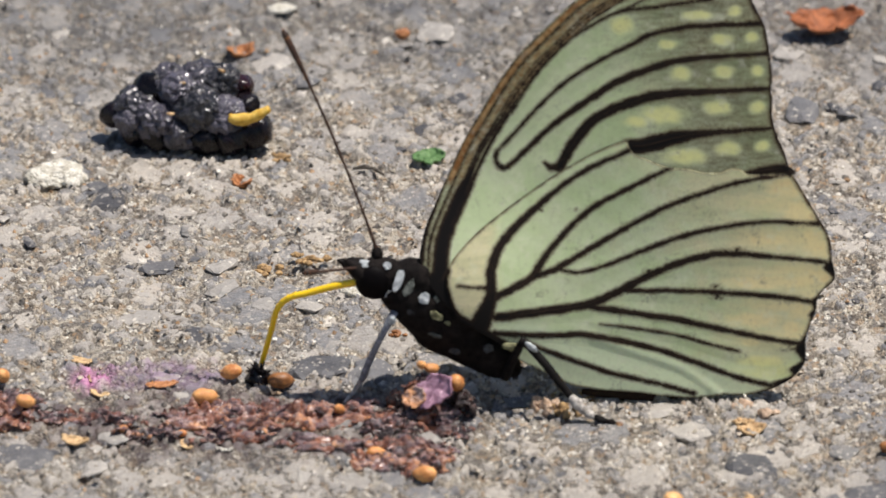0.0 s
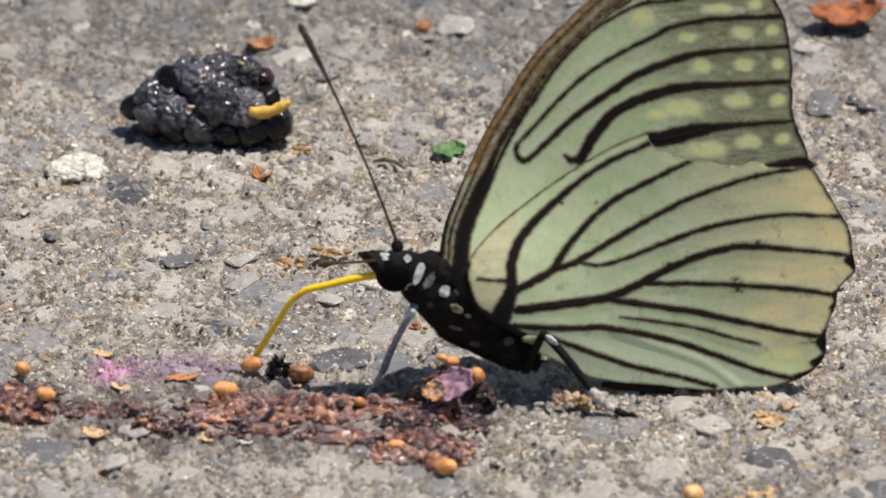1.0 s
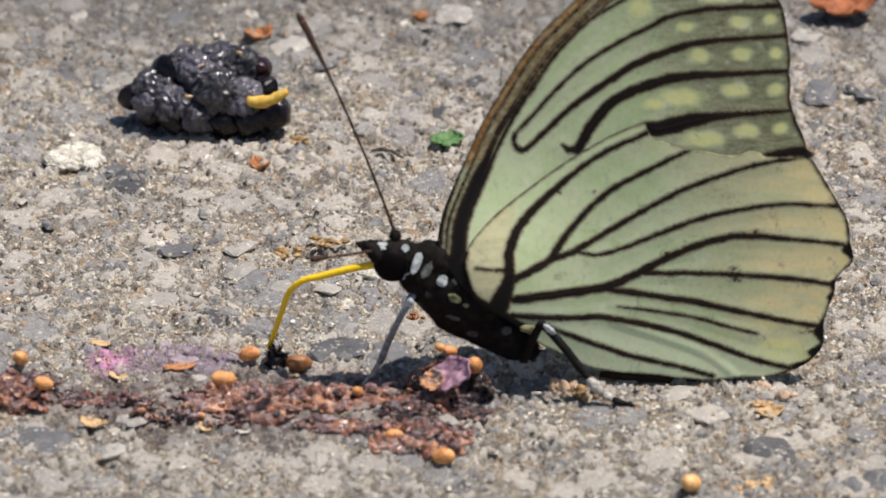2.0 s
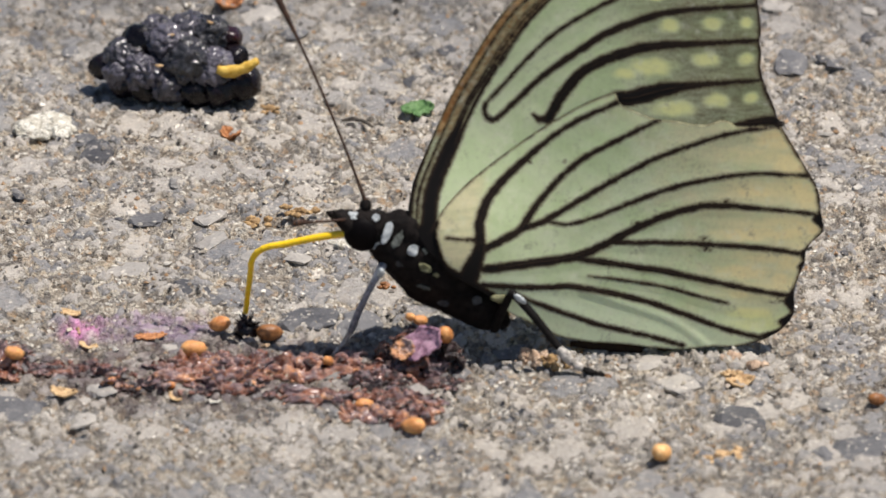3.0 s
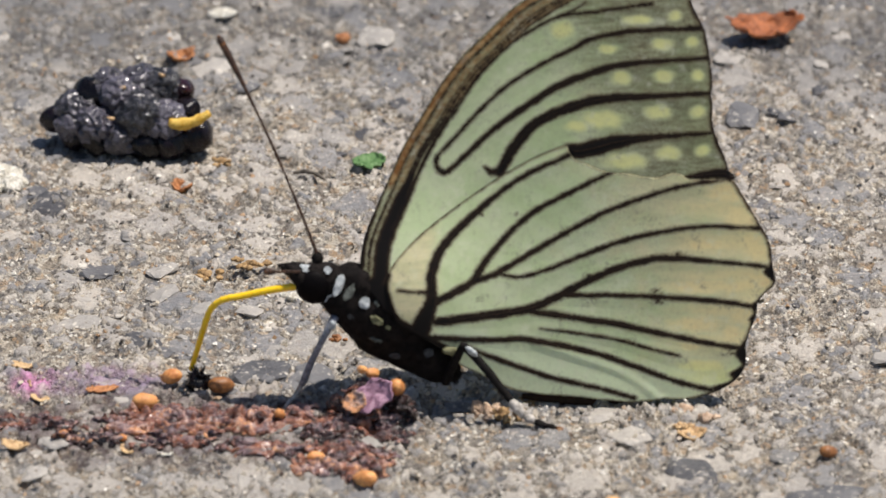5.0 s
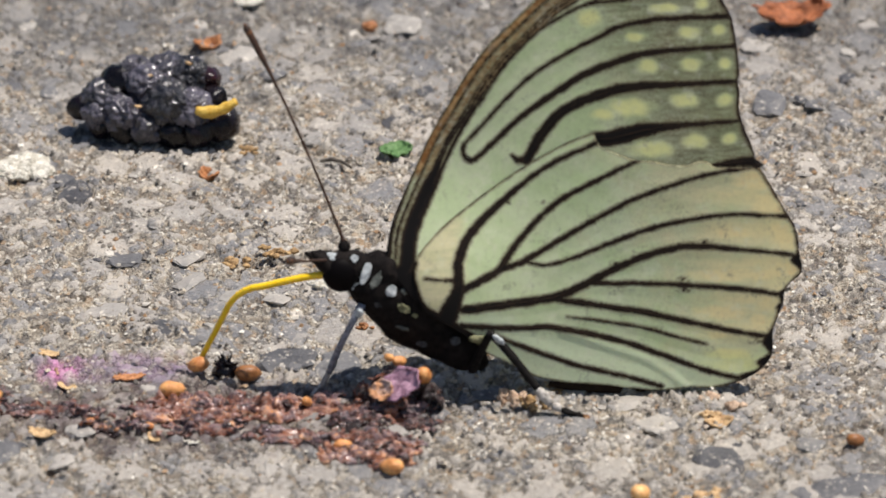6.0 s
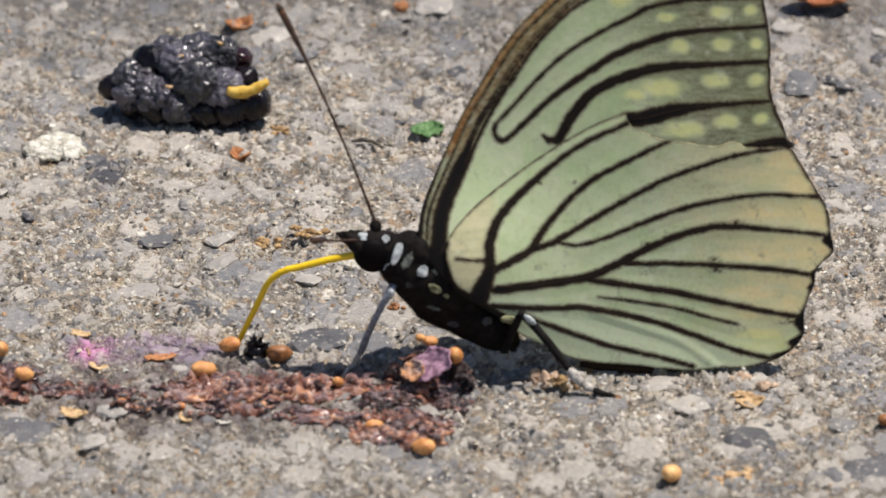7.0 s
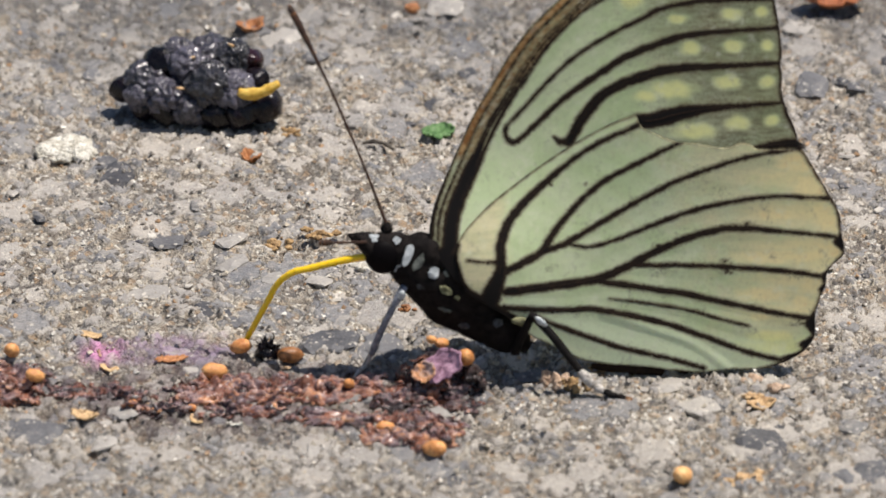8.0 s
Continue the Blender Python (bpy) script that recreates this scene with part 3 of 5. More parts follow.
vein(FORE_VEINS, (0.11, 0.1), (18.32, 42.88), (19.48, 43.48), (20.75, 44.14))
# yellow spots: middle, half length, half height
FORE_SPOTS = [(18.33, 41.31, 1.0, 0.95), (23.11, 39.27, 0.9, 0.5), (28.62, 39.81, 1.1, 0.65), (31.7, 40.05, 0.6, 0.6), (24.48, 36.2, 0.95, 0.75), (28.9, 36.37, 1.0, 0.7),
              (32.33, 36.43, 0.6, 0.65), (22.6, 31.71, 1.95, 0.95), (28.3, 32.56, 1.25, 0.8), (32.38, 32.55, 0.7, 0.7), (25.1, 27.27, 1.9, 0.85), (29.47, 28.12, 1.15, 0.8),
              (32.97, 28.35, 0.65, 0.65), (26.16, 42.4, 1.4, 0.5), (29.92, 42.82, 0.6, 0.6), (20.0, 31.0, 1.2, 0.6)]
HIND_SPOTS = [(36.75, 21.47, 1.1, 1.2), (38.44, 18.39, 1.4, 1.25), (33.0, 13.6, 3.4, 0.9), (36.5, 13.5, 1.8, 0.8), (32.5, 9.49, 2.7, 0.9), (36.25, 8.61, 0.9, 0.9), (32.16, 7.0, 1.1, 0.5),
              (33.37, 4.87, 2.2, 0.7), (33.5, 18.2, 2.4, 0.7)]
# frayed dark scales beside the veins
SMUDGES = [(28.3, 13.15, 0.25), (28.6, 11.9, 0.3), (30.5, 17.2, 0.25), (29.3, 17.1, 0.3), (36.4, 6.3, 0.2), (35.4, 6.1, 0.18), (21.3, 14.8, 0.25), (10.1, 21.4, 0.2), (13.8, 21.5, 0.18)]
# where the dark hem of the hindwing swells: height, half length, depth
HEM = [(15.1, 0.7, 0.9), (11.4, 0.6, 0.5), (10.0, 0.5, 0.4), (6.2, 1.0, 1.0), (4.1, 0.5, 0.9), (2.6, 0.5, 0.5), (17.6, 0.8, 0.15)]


def to_line(p, line):
    """Distance of points to a polyline, and how far along it the nearest place is (0..1)."""
    best, along = np.full(len(p), 1e9), np.zeros(len(p))
    for i in range(len(line) - 1):
        a, d = line[i], line[i + 1] - line[i]
        u = np.clip(((p - a) @ d) / (d @ d), 0, 1)
        r = np.hypot(*(p - a - u[:, None] * d).T)
        near = r < best
        best, along = np.where(near, r, best), np.where(near, (i + u) / (len(line) - 1), along)
    return best, along


def inside(p, ring):
    odd = np.zeros(len(p), bool)
    for a, b in zip(ring, np.roll(ring, -1, axis=0)):
        cross = (a[1] > p[:, 1]) != (b[1] > p[:, 1])
        with np.errstate(divide="ignore", invalid="ignore"):
            odd ^= cross & (p[:, 0] < (b[0] - a[0]) * (p[:, 1] - a[1]) / (b[1] - a[1]) + a[0])
    return odd


def wing(name, outline, veins, spots, depth, side, parent, step, fore, label):
    from mathutils.geometry import delaunay_2d_cdt
    ring = curve(outline, int(150 / step) // 2, closed=True)
    low, high = ring.min(0), ring.max(0)
    gx, gy = np.meshgrid(np.arange(low[0], high[0], step), np.arange(low[1], high[1], step))
    p = np.stack([gx.ravel(), gy.ravel()], axis=1)
    p += np.random.RandomState(4).uniform(-0.25, 0.25, p.shape) * step
    closed = np.vstack([ring, ring[:1]])
    if fore and side < 0:
        # finer net along the striped front edge
        front = curve(outline[:16], 60)
        gx, gy = np.meshgrid(np.arange(low[0], high[0], 0.5 * step), np.arange(low[1], high[1], 0.5 * step))
        fine = np.stack([gx.ravel(), gy.ravel()], axis=1)
        p = np.vstack([p[to_line(p, front)[0] >= 3.1], fine[to_line(fine, front)[0] < 3.1]])
    p = p[inside(p, ring)]
    p = p[to_line(p, closed)[0] > 0.5 * step]
    flat = [Vector(v) for v in np.vstack([ring, p])]
    n = len(ring)
    verts, _, faces, *_ = delaunay_2d_cdt(flat, [], [list(range(n))], 1, 1e-6)
    q = np.array([(v.x, v.y) for v in verts])
    lines = [curve(points, 60) for _, points in veins]
    dark, relief_y = np.full(len(q), -9.0), np.full(len(q), 9.0)
    for (widths, _), line in zip(veins, lines):
        d, u = to_line(q, line)
        dark = np.maximum(dark, np.interp(u, np.linspace(0, 1, len(widths)), widths) - d)
        relief_y = np.minimum(relief_y, d)
    rim = to_line(q, closed)[0]
    outer = ease(q[:, 0], 24, 30) if fore else np.maximum(ease(q[:, 0], 31, 35) * ease(q[:, 1], 27.5, 26), ease(q[:, 0], 18, 26) * ease(q[:, 1], 3, 1.5))
    if fore:
        costa, v = to_line(q, curve(outline[:16], 110))[0], q[:, 1]
        low, mid = ease(v, 27, 18), ease(v, 36, 28)
        # dark front edge, fine parallel lines behind it, solid black towards the root
        dark = np.maximum(dark, 0.06 + 0.34 * low - costa)
        dark = np.maximum(dark, 0.10 + 0.04 * low - np.abs(costa - 0.80))
        for k, at in enumerate((1.80, 2.14, 2.50)):
            dark = np.maximum(dark, 0.07 + 0.12 * mid + 0.02 * k - np.abs(costa - at))
        dark = np.maximum(dark, np.minimum(costa - 1.3, 2.9 - costa) - 0.7 * (1 - ease(v, 27.5, 23)))
        dark = np.maximum(dark, np.minimum(0.4 * (14.5 - v), 7.0 - costa))
        dark = dark - 0.30 * np.exp(-((costa - 2.3) / 0.11) ** 2) * ease(v, 17, 20) * ease(v, 30, 27)
        dark = np.maximum(dark, 0.34 * outer - 0.08 - rim)
        tawny = 1.2 * ease(costa, 0.02, 0.16) * ease(costa, 0.90, 0.72) * ease(v, 22, 27) * (1 - 0.35 * ease(v, 38, 42))
        tawny = np.maximum(tawny, 0.5 * ease(costa, 0.85, 1.0) * ease(costa, 1.75, 1.6) * ease(v, 20, 26))
        tawny = np.maximum(tawny, 0.55 * ease(costa, 1.6, 1.75) * ease(costa, 2.75, 2.5) * ease(v, 27, 34))
        tawny = np.maximum(tawny, 0.6 * ease(rim, 0.30, 0.08) * outer)
        cream = 0.3 * ease(q[:, 0], 10, 24)
        dust = 0.74 * ease(q[:, 0] + 0.25 * (v - 35), 12, 28)
        dust = np.maximum(dust, 0.72 * ease(costa, 0.8, 0.9) * ease(costa, 2.9, 2.5))
        dust = np.maximum(dust, 0.5 * ease(costa, 3.4, 2.7) * ease(v, 30, 24))
    else:
        hem = sum(deep * np.exp(-((q[:, 1] - at) / long) ** 2) for at, long, deep in HEM)
        dark = np.maximum(dark, (0.12 + hem * ease(q[:, 0], 30, 34)) * np.maximum(ease(q[:, 0], 34, 36.5), ease(q[:, 0], 27, 34) * ease(q[:, 1], 7, 3)) - rim)
        dark = np.maximum(dark, 0.10 - to_line(q, curve(outline[4:14], 40))[0])
        root = to_line(q, curve(outline[-3:] + outline[:5], 40))[0]
        dark = np.maximum(dark, 0.25 + 0.4 * ease(q[:, 1], 12, 9) - root)
        for x, z, r in SMUDGES:
            dark = np.maximum(dark, r - 0.16 - np.hypot(0.45 * (q[:, 0] - x), q[:, 1] - z) + 0.12 * np.sin(9 * q[:, 0] + 4 * np.sin(7 * q[:, 1])))
        tawny = 0.7 * ease(rim, 0.4, 0.1) * ease(q[:, 0], 33, 38) * (0.6 + 0.4 * np.sin(q[:, 1] * 2.3))
        dust = 0.24 * ease(q[:, 0], 14, 24) * ease(q[:, 1], 2, 9) * ease(q[:, 0], 37, 30)
        cream = 0.12 + 0.5 * ease(q[:, 0] + 0.3 * (q[:, 1] - 12), 18, 34) * ease(q[:, 1], 1, 8) + 0.7 * ease(q[:, 0], 7.0, 3.5)
    dark = dark - 0.03 + 0.025 * np.sin(q[:, 0] * 2.1 + 2 * np.sin(q[:, 1] * 1.3)) + 0.02 * np.sin(q[:, 1] * 4.3 + q[:, 0] * 1.7)
    yellow = np.zeros(len(q))
    for x, z, w, h in spots:
        far = ((np.abs(q[:, 0] - x) / (1.15 * w)) ** 2.3 + (np.abs(q[:, 1] - z) / h) ** 2.3) ** (1 / 2.3)
        yellow = np.maximum(yellow, ease(far + 0.08 * np.sin(3.1 * q[:, 0] + 2 * q[:, 1]), 1.75, 0.1))
    if not fore:
        band = ease(q[:, 0], 24, 34) * (0.42 + 0.2 * np.sin(q[:, 1] * 1.7 + 0.05 * q[:, 0]))
        yellow = np.maximum(yellow, band)
        margin = ease(rim, 4.2, 1.4) * ease(q[:, 0], 31.5, 35) * ease(q[:, 1], 5, 9)
        yellow = np.maximum(yellow, margin * (0.75 + 0.25 * np.sin(q[:, 1] * 1.9)))
    yellow = np.maximum(yellow, (0.14 if fore else 0.2) * ease(q[:, 0], 8, 30))
    dust = dust * (1 - 0.75 * yellow)
    # ribs stand proud, the membrane sags between them and the whole wing is slightly bowed
    sag = 0.05 * ease(relief_y, 0.1, 1.6)
    bow = 0.22 * np.sin((q[:, 0] - 5) / 38 * math.pi) * np.sin(np.clip(q[:, 1] / 45, 0, 1) * math.pi)
    if not fore:
        fold = to_line(q, curve([(15.65, 7.5), (18.61, 6.45), (21.57, 5.38), (24.53, 4.26), (26.61, 3.0), (28.22, 1.74), (28.9, 1.1)], 40))[0]
        sag = sag - 0.08 * ease(fold, 0.8, 0.0)
    y = side * (depth - sag + bow)
    def spread(p, y):
        """The wing roots sit on the sides of the body and close above it."""
        out = (3.0 if side < 0 else 0.9) * np.exp(-(np.hypot(p[:, 0] - 2.0, (p[:, 1] - 11.0)) / 9.5) ** 2)
        return np.stack([p[:, 0], y + side * out, p[:, 1] + 0.32 * out * (side < 0)], axis=1)

    me = bpy.data.meshes.new(name)
    me.from_pydata(spread(q, y) * MM, [], [f if side < 0 else f[::-1] for f in faces])
    me.polygons.foreach_set("use_smooth", np.ones(len(me.polygons), bool))
    colour = np.stack([np.clip(0.5 + dark / 0.9, 0, 1), yellow, np.clip(dust, 0, 1), np.ones(len(q))], axis=1)
    me.attributes.new("pigment", "FLOAT_COLOR", "POINT").data.foreach_set("color", colour.ravel())
    me.attributes.new("tawny", "FLOAT", "POINT").data.foreach_set("value", np.clip(tawny, 0, 1))
    # hindwing: highlight painted along the fold, lower part paled for light off the ground
    pale = 0.25 * ease(q[:, 0], 12, 4) if fore else 0.9 * ease(fold, 0.35, 0.05) * ease(q[:, 0], 18, 22) + ease(q[:, 1] + 0.22 * (q[:, 0] - 15), 8.5, 6.0) + 0.25 * np.sin(q[:, 0] * 0.6 + q[:, 1]) ** 2
    me.attributes.new("pale", "FLOAT", "POINT").data.foreach_set("value", np.clip(pale, 0, 1))
    me.attributes.new("cream", "FLOAT", "POINT").data.foreach_set("value", np.clip(cream, 0, 1))
    ob = piece(name, me, WING, parent, label)
    ob.matrix_basis = pose(0, 0, 8 * MM) @ pose(0, 0, 0, -WING_LEAN) @ pose(0, 0, -8 * MM)
    thick = ob.modifiers.new("thickness", "SOLIDIFY")
    thick.thickness, thick.offset = 0.00003, -1.0
    if side < 0:
        for _, line in zip(veins[:11], lines):
            bm = bmesh.new()
            d = ((line[:, None, :] - q[None, ::3, :]) ** 2).sum(2).argmin(1)
            path = spread(line, y[::3][d] + 0.02)
            tube(bm, path[2:-2:3], [0.06, 0.04], sides=6, count=24)
            part("vein", bm, VEIN, ob)
    return ob


def butterfly():
    fly = thing("butterfly", 0, 0, 0, "pale green butterfly with dark brown veins, wings closed, feeding on asphalt", "butterfly")
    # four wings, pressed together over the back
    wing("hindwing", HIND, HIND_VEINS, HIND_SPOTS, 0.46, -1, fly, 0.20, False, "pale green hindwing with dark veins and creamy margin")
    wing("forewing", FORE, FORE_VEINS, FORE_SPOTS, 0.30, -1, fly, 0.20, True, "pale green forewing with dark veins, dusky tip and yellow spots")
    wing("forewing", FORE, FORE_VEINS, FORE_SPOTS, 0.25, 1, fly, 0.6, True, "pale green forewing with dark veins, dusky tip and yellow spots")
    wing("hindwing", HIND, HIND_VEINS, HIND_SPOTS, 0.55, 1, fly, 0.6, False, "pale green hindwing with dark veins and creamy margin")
    # dark tube that stands in for the shaded gap below the hindwings
    bm = bmesh.new()
    tube(bm, [(14.5, -0.6, 1.2), (18.5, -0.4, 0.75), (24.0, -0.3, 0.55), (29.2, -0.3, 0.3)], [0.3, 0.8, 0.75, 0.1], 10, 0.6, 24)
    part("wing_gap_shade", bm, VEIN, fly, "dark strip standing in for the shaded gap under the hindwings")
    # body: stations along its middle, each x, z, half height, half depth
    chest = [(-6.3, 14.4, 1.2, 1.0), (-5.6, 14.2, 2.2, 1.6), (-4.4, 13.4, 2.7, 2.1), (-2.4, 11.6, 3.1, 2.4), (0.1, 9.9, 4.1, 2.3), (2.5, 7.8, 3.6, 2.0), (3.6, 6.6, 2.2, 1.4)]
    belly = [(1.0, 8.4, 2.0, 1.4), (2.2, 7.4, 2.9, 1.9), (4.2, 6.0, 2.6, 1.8), (6.0, 4.7, 2.2, 1.6), (7.2, 3.7, 1.35, 1.1), (7.9, 3.1, 0.4, 0.4)]
    skull = [(-8.6, 14.4, 0.9, 0.7), (-7.9, 14.6, 1.7, 1.2), (-6.7, 14.7, 2.05, 1.5), (-5.5, 14.5, 1.9, 1.4), (-4.8, 14.3, 1.2, 1.0)]

    def trunk(name, stations, hair, seed, label):
        bm = bmesh.new()
        p = curve(stations, 26)
        if name == "thorax":
            for v in blob(bm, (-2.7, 0, 14.1), (3.2, 1.9, 2.5), (0, 12, 0), 0.0, 1, 0, 4):
                v.co += wobble(v.co, 1.2, 0.3, 4) + wobble(v.co, 0.4, 0.12, 4)
        rings = []
        rnd = random.Random(seed)
        for i, (x, z, h, w) in enumerate(p.tolist()):
            dx, dz = p[min(i + 1, 25), 0] - p[max(i - 1, 0), 0], p[min(i + 1, 25), 1] - p[max(i - 1, 0), 1]
            r = math.hypot(dx, dz)
            up = Vector((-dz / r, 0, dx / r))
            ring = []
            for k in range(28):
                a = 2 * math.pi * k / 28
                v = Vector((x, 0, z)) + h * math.cos(a) * up + Vector((0, w * math.sin(a), 0))
                ring.append(bm.verts.new(v + wobble(v, 1.5, 0.22, seed) + wobble(v, 0.5, 0.08, seed)))
            rings.append(ring)
        for a, b in zip(rings, rings[1:]):
            for k in range(28):
                bm.faces.new((a[k], a[(k + 1) % 28], b[(k + 1) % 28], b[k]))
        bm.faces.new(rings[0][::-1])
        bm.faces.new(rings[-1])
        # fine hair combed towards the tail
        for _ in range(hair):
            i, k = rnd.randrange(1, 25), rnd.randrange(28)
            a = rings[i][k].co.copy()
            out = (a - Vector((float(p[i, 0]), 0, float(p[i, 1])))).normalized()
            tip = a + out * rnd.uniform(0.15, 0.45) + Vector((rnd.uniform(0.1, 0.6), rnd.uniform(-0.1, 0.1), rnd.uniform(-0.5, -0.05)))
            side = out.cross(Vector((rnd.gauss(0, 1), rnd.gauss(0, 1), 0.3))).normalized() * 0.03
            c = [bm.verts.new(a + side), bm.verts.new(a - side), bm.verts.new(a + out.cross(side)), bm.verts.new(tip)]
            for f in ((0, 1, 3), (1, 2, 3), (2, 0, 3)):
                bm.faces.new([c[j] for j in f])
        return part(name, bm, CHITIN, fly, label)

    thorax = trunk("thorax", chest, 1300, 3, "black hairy thorax with white spots")
    abdomen = trunk("abdomen", belly, 900, 5, "black tapering hairy abdomen")
    head = trunk("head", skull, 260, 7, "black head with white spots")
    for side in (-1, 1):
        bm = bmesh.new()
        blob(bm, (-7.15, side * 0.8, 14.3), (1.95, 1.15, 1.95), (0, 15, 0), 0.0, 1, 0, 4)
        part("eye", bm, EYE_BLACK, head, "dark round compound eye")
        bm = bmesh.new()
        tube(bm, [(-8.2, side * 0.55, 14.9), (-9.1, side * 0.7, 15.8), (-10.25, side * 0.9, 17.1)] if side < 0 else
             [(-8.4, 0.5, 15.3), (-9.8, 0.7, 15.6), (-11.0, 0.9, 16.0)], [1.05, 0.82, 0.08], 8)
        part("palp", bm, CHITIN, head, "black pointed palp")
    bm = bmesh.new()
    blob(bm, (-6.85, 0.5, 16.9), (0.62, 0.6, 0.8), (0, 0, 0), 0.12, 0.5, 4)
    part("antenna_base", bm, CHITIN, head, "black knob under the antenna")

    # scale spots, lying on the body: x, z, half size, turn, tone (2 white, 1 grey, 0 cream)
    # low on the body the grey and dim tones have shade mixed into their colour
    for owner, stations, spots in (
            (head, skull, [(-8.15, 16.2, 0.68, 0.52, 30, 2), (-5.8, 16.2, 0.45, 0.42, 30, 2)]),
            (thorax, chest, [(-4.65, 14.9, 0.5, 1.3, 25, 2), (-5.75, 13.5, 0.16, 0.62, 30, 2), (-3.5, 14.3, 0.5, 1.15, 38, 1), (-2.0, 13.1, 0.66, 0.7, 0, 2),
                             (-0.55, 12.95, 0.42, 0.42, 0, 1), (-0.7, 11.2, 0.85, 0.42, 35, 0), (0.5, 10.3, 0.4, 0.25, 30, 0),
                             (-0.85, 8.8, 0.95, 0.32, 25, 1), (1.2, 6.75, 0.7, 0.34, 10, 3), (-3.4, 11.5, 0.5, 0.25, 40, 3), (-2.6, 16.0, 0.4, 0.6, 10, 3)]),
            (abdomen, belly, [(2.1, 8.4, 0.5, 0.2, 35, 1), (4.7, 6.9, 0.6, 0.52, 0, 3), (4.4, 8.6, 0.5, 0.26, 0, 3)])):
        line = curve(stations, 60)
        for k, (x, z, a, b, roll, tone) in enumerate(spots):
            i = int(np.hypot(line[:, 0] - x, line[:, 1] - z).argmin())
            cx, cz, h, w = line[i].tolist()
            off = min(0.97, math.hypot(x - cx, z - cz) / h)
            y = -w * math.sqrt(1 - off * off)
            out = Vector(((x - cx) / h ** 2, y / w ** 2, (z - cz) / h ** 2)).normalized()
            face = out.to_track_quat("-Y", "Z").to_matrix()
            bm = bmesh.new()
            for v in blob(bm, (0, 0, 0), (0.95 * a, 0.07, 0.95 * b), (0, roll, 0), 0.0, 1, 0, 3):
                v.co += wobble(v.co, 0.6, 0.16, k + 3) + wobble(v.co, 0.16, 0.12, k + 3)
                v.co = Vector((x, y, z)) + 0.12 * out + face @ v.co
            part("spot", bm, (CREAM_SCALES, GREY_SCALES, WHITE_SCALES, DIM_SCALES)[tone], owner, ("creamy", "dull grey", "white", "dim grey")[tone] + " patch of scales")
    bm = bmesh.new()
    blob(bm, (-5.3, -2.7, 10.75), (0.42, 0.2, 0.5), (0, 10, 0), 0.12, 0.4, 8, 3)
    part("spot", bm, WHITE_SCALES, thorax, "white patch of scales")
    # tuft of pale scales where the hindwing meets the abdomen
    bm = bmesh.new()
    blob(bm, (6.95, -3.0, 7.9), (0.85, 0.3, 0.5), (0, 10, 0), 0.2, 0.5, 6, 3)
    part("spot", bm, CREAM_SCALES, abdomen, "creamy patch of scales")
    # legs
    for side, name, points, radii, foot in (
            (-1, "middle leg", [(-5.0, -1.6, 11.2), (-5.5, -2.2, 10.4), (-6.4, -2.2, 8.6), (-7.6, -1.6, 5.7), (-8.5, -0.8, 2.8)], [0.42, 0.34, 0.33, 0.33, 0.3], [(-8.5, -0.8, 2.8), (-9.1, -0.7, 1.4), (-9.8, -0.9, 0.7), (-10.3, -1.7, 0.45)]),
            (1, "middle leg", [(-4.6, 1.6, 10.2), (-5.35, 2.5, 8.7), (-6.7, 2.5, 5.4), (-7.9, 2.5, 2.2)], [0.4, 0.3, 0.26, 0.22], [(-7.9, 2.5, 2.2), (-8.5, 2.6, 0.7), (-9.0, 2.6, 0.35)]),
            (1, "hind leg", [(6.3, 1.4, 5.0), (8.6, 3.8, 7.2), (11.4, 5.4, 3.6)], [0.45, 0.32, 0.26], [(11.4, 5.4, 3.6), (13.4, 6.6, 0.9), (15.4, 7.4, 0.3)])):
        bm = bmesh.new()
        tube(bm, points, radii, 10, count=24)
        leg = part("leg", bm, LEG_GREY, fly, "slim grey leg")
        bm = bmesh.new()
        tube(bm, foot, [0.28, 0.32, 0.26, 0.14], 8, count=14)
        part("foot", bm, FOOT_GREY, leg, "pale grey jointed foot")
    bm = bmesh.new()
    tube(bm, [(6.5, -1.4, 3.3), (7.2, -2.5, 5.8), (8.3, -3.5, 8.9)], [0.5, 0.48, 0.4], 10)
    leg = part("leg", bm, CHITIN, fly, "black thigh of the hind leg")
    bm = bmesh.new()
    tube(bm, [(8.2, -3.5, 8.95), (10.2, -4.0, 6.9), (13.4, -5.0, 2.9)], [0.42, 0.46, 0.4], 10)
    part("shin", bm, SHIN, leg, "dark grey shin")
    bm = bmesh.new()
    blob(bm, (9.15, -4.15, 8.45), (0.85, 0.25, 0.36), (0, 42, 0), 0.08, 0.4, 3)
    part("spot", bm, WHITE_SCALES, leg, "white patch of scales")
    # foot: pale first joint, dark and brown ones after it, two claws
    joints = [(13.2, -5.0, 3.1), (14.6, -5.5, 1.6), (15.7, -5.8, 1.1), (16.9, -6.1, 0.75), (18.0, -6.4, 0.55), (18.9, -6.7, 0.4)]
    for k, (a, b) in enumerate(zip(joints, joints[1:])):
        bm = bmesh.new()
        mid = [(u + v) / 2 for u, v in zip(a, b)]
        r = (0.62, 0.46, 0.4, 0.36, 0.36)[k]
        tube(bm, [a, mid, b], [0.65 * r, r, 0.7 * r], 10, count=12)
        for v in bm.verts:
            v.co += wobble(v.co, 0.4, 0.08, k)
        part("foot_joint", bm, (FOOT_GREY, FOOT_GREY, SHIN, CHITIN, CLUB)[k], leg)
    for dy in (-0.35, 0.35):
        bm = bmesh.new()
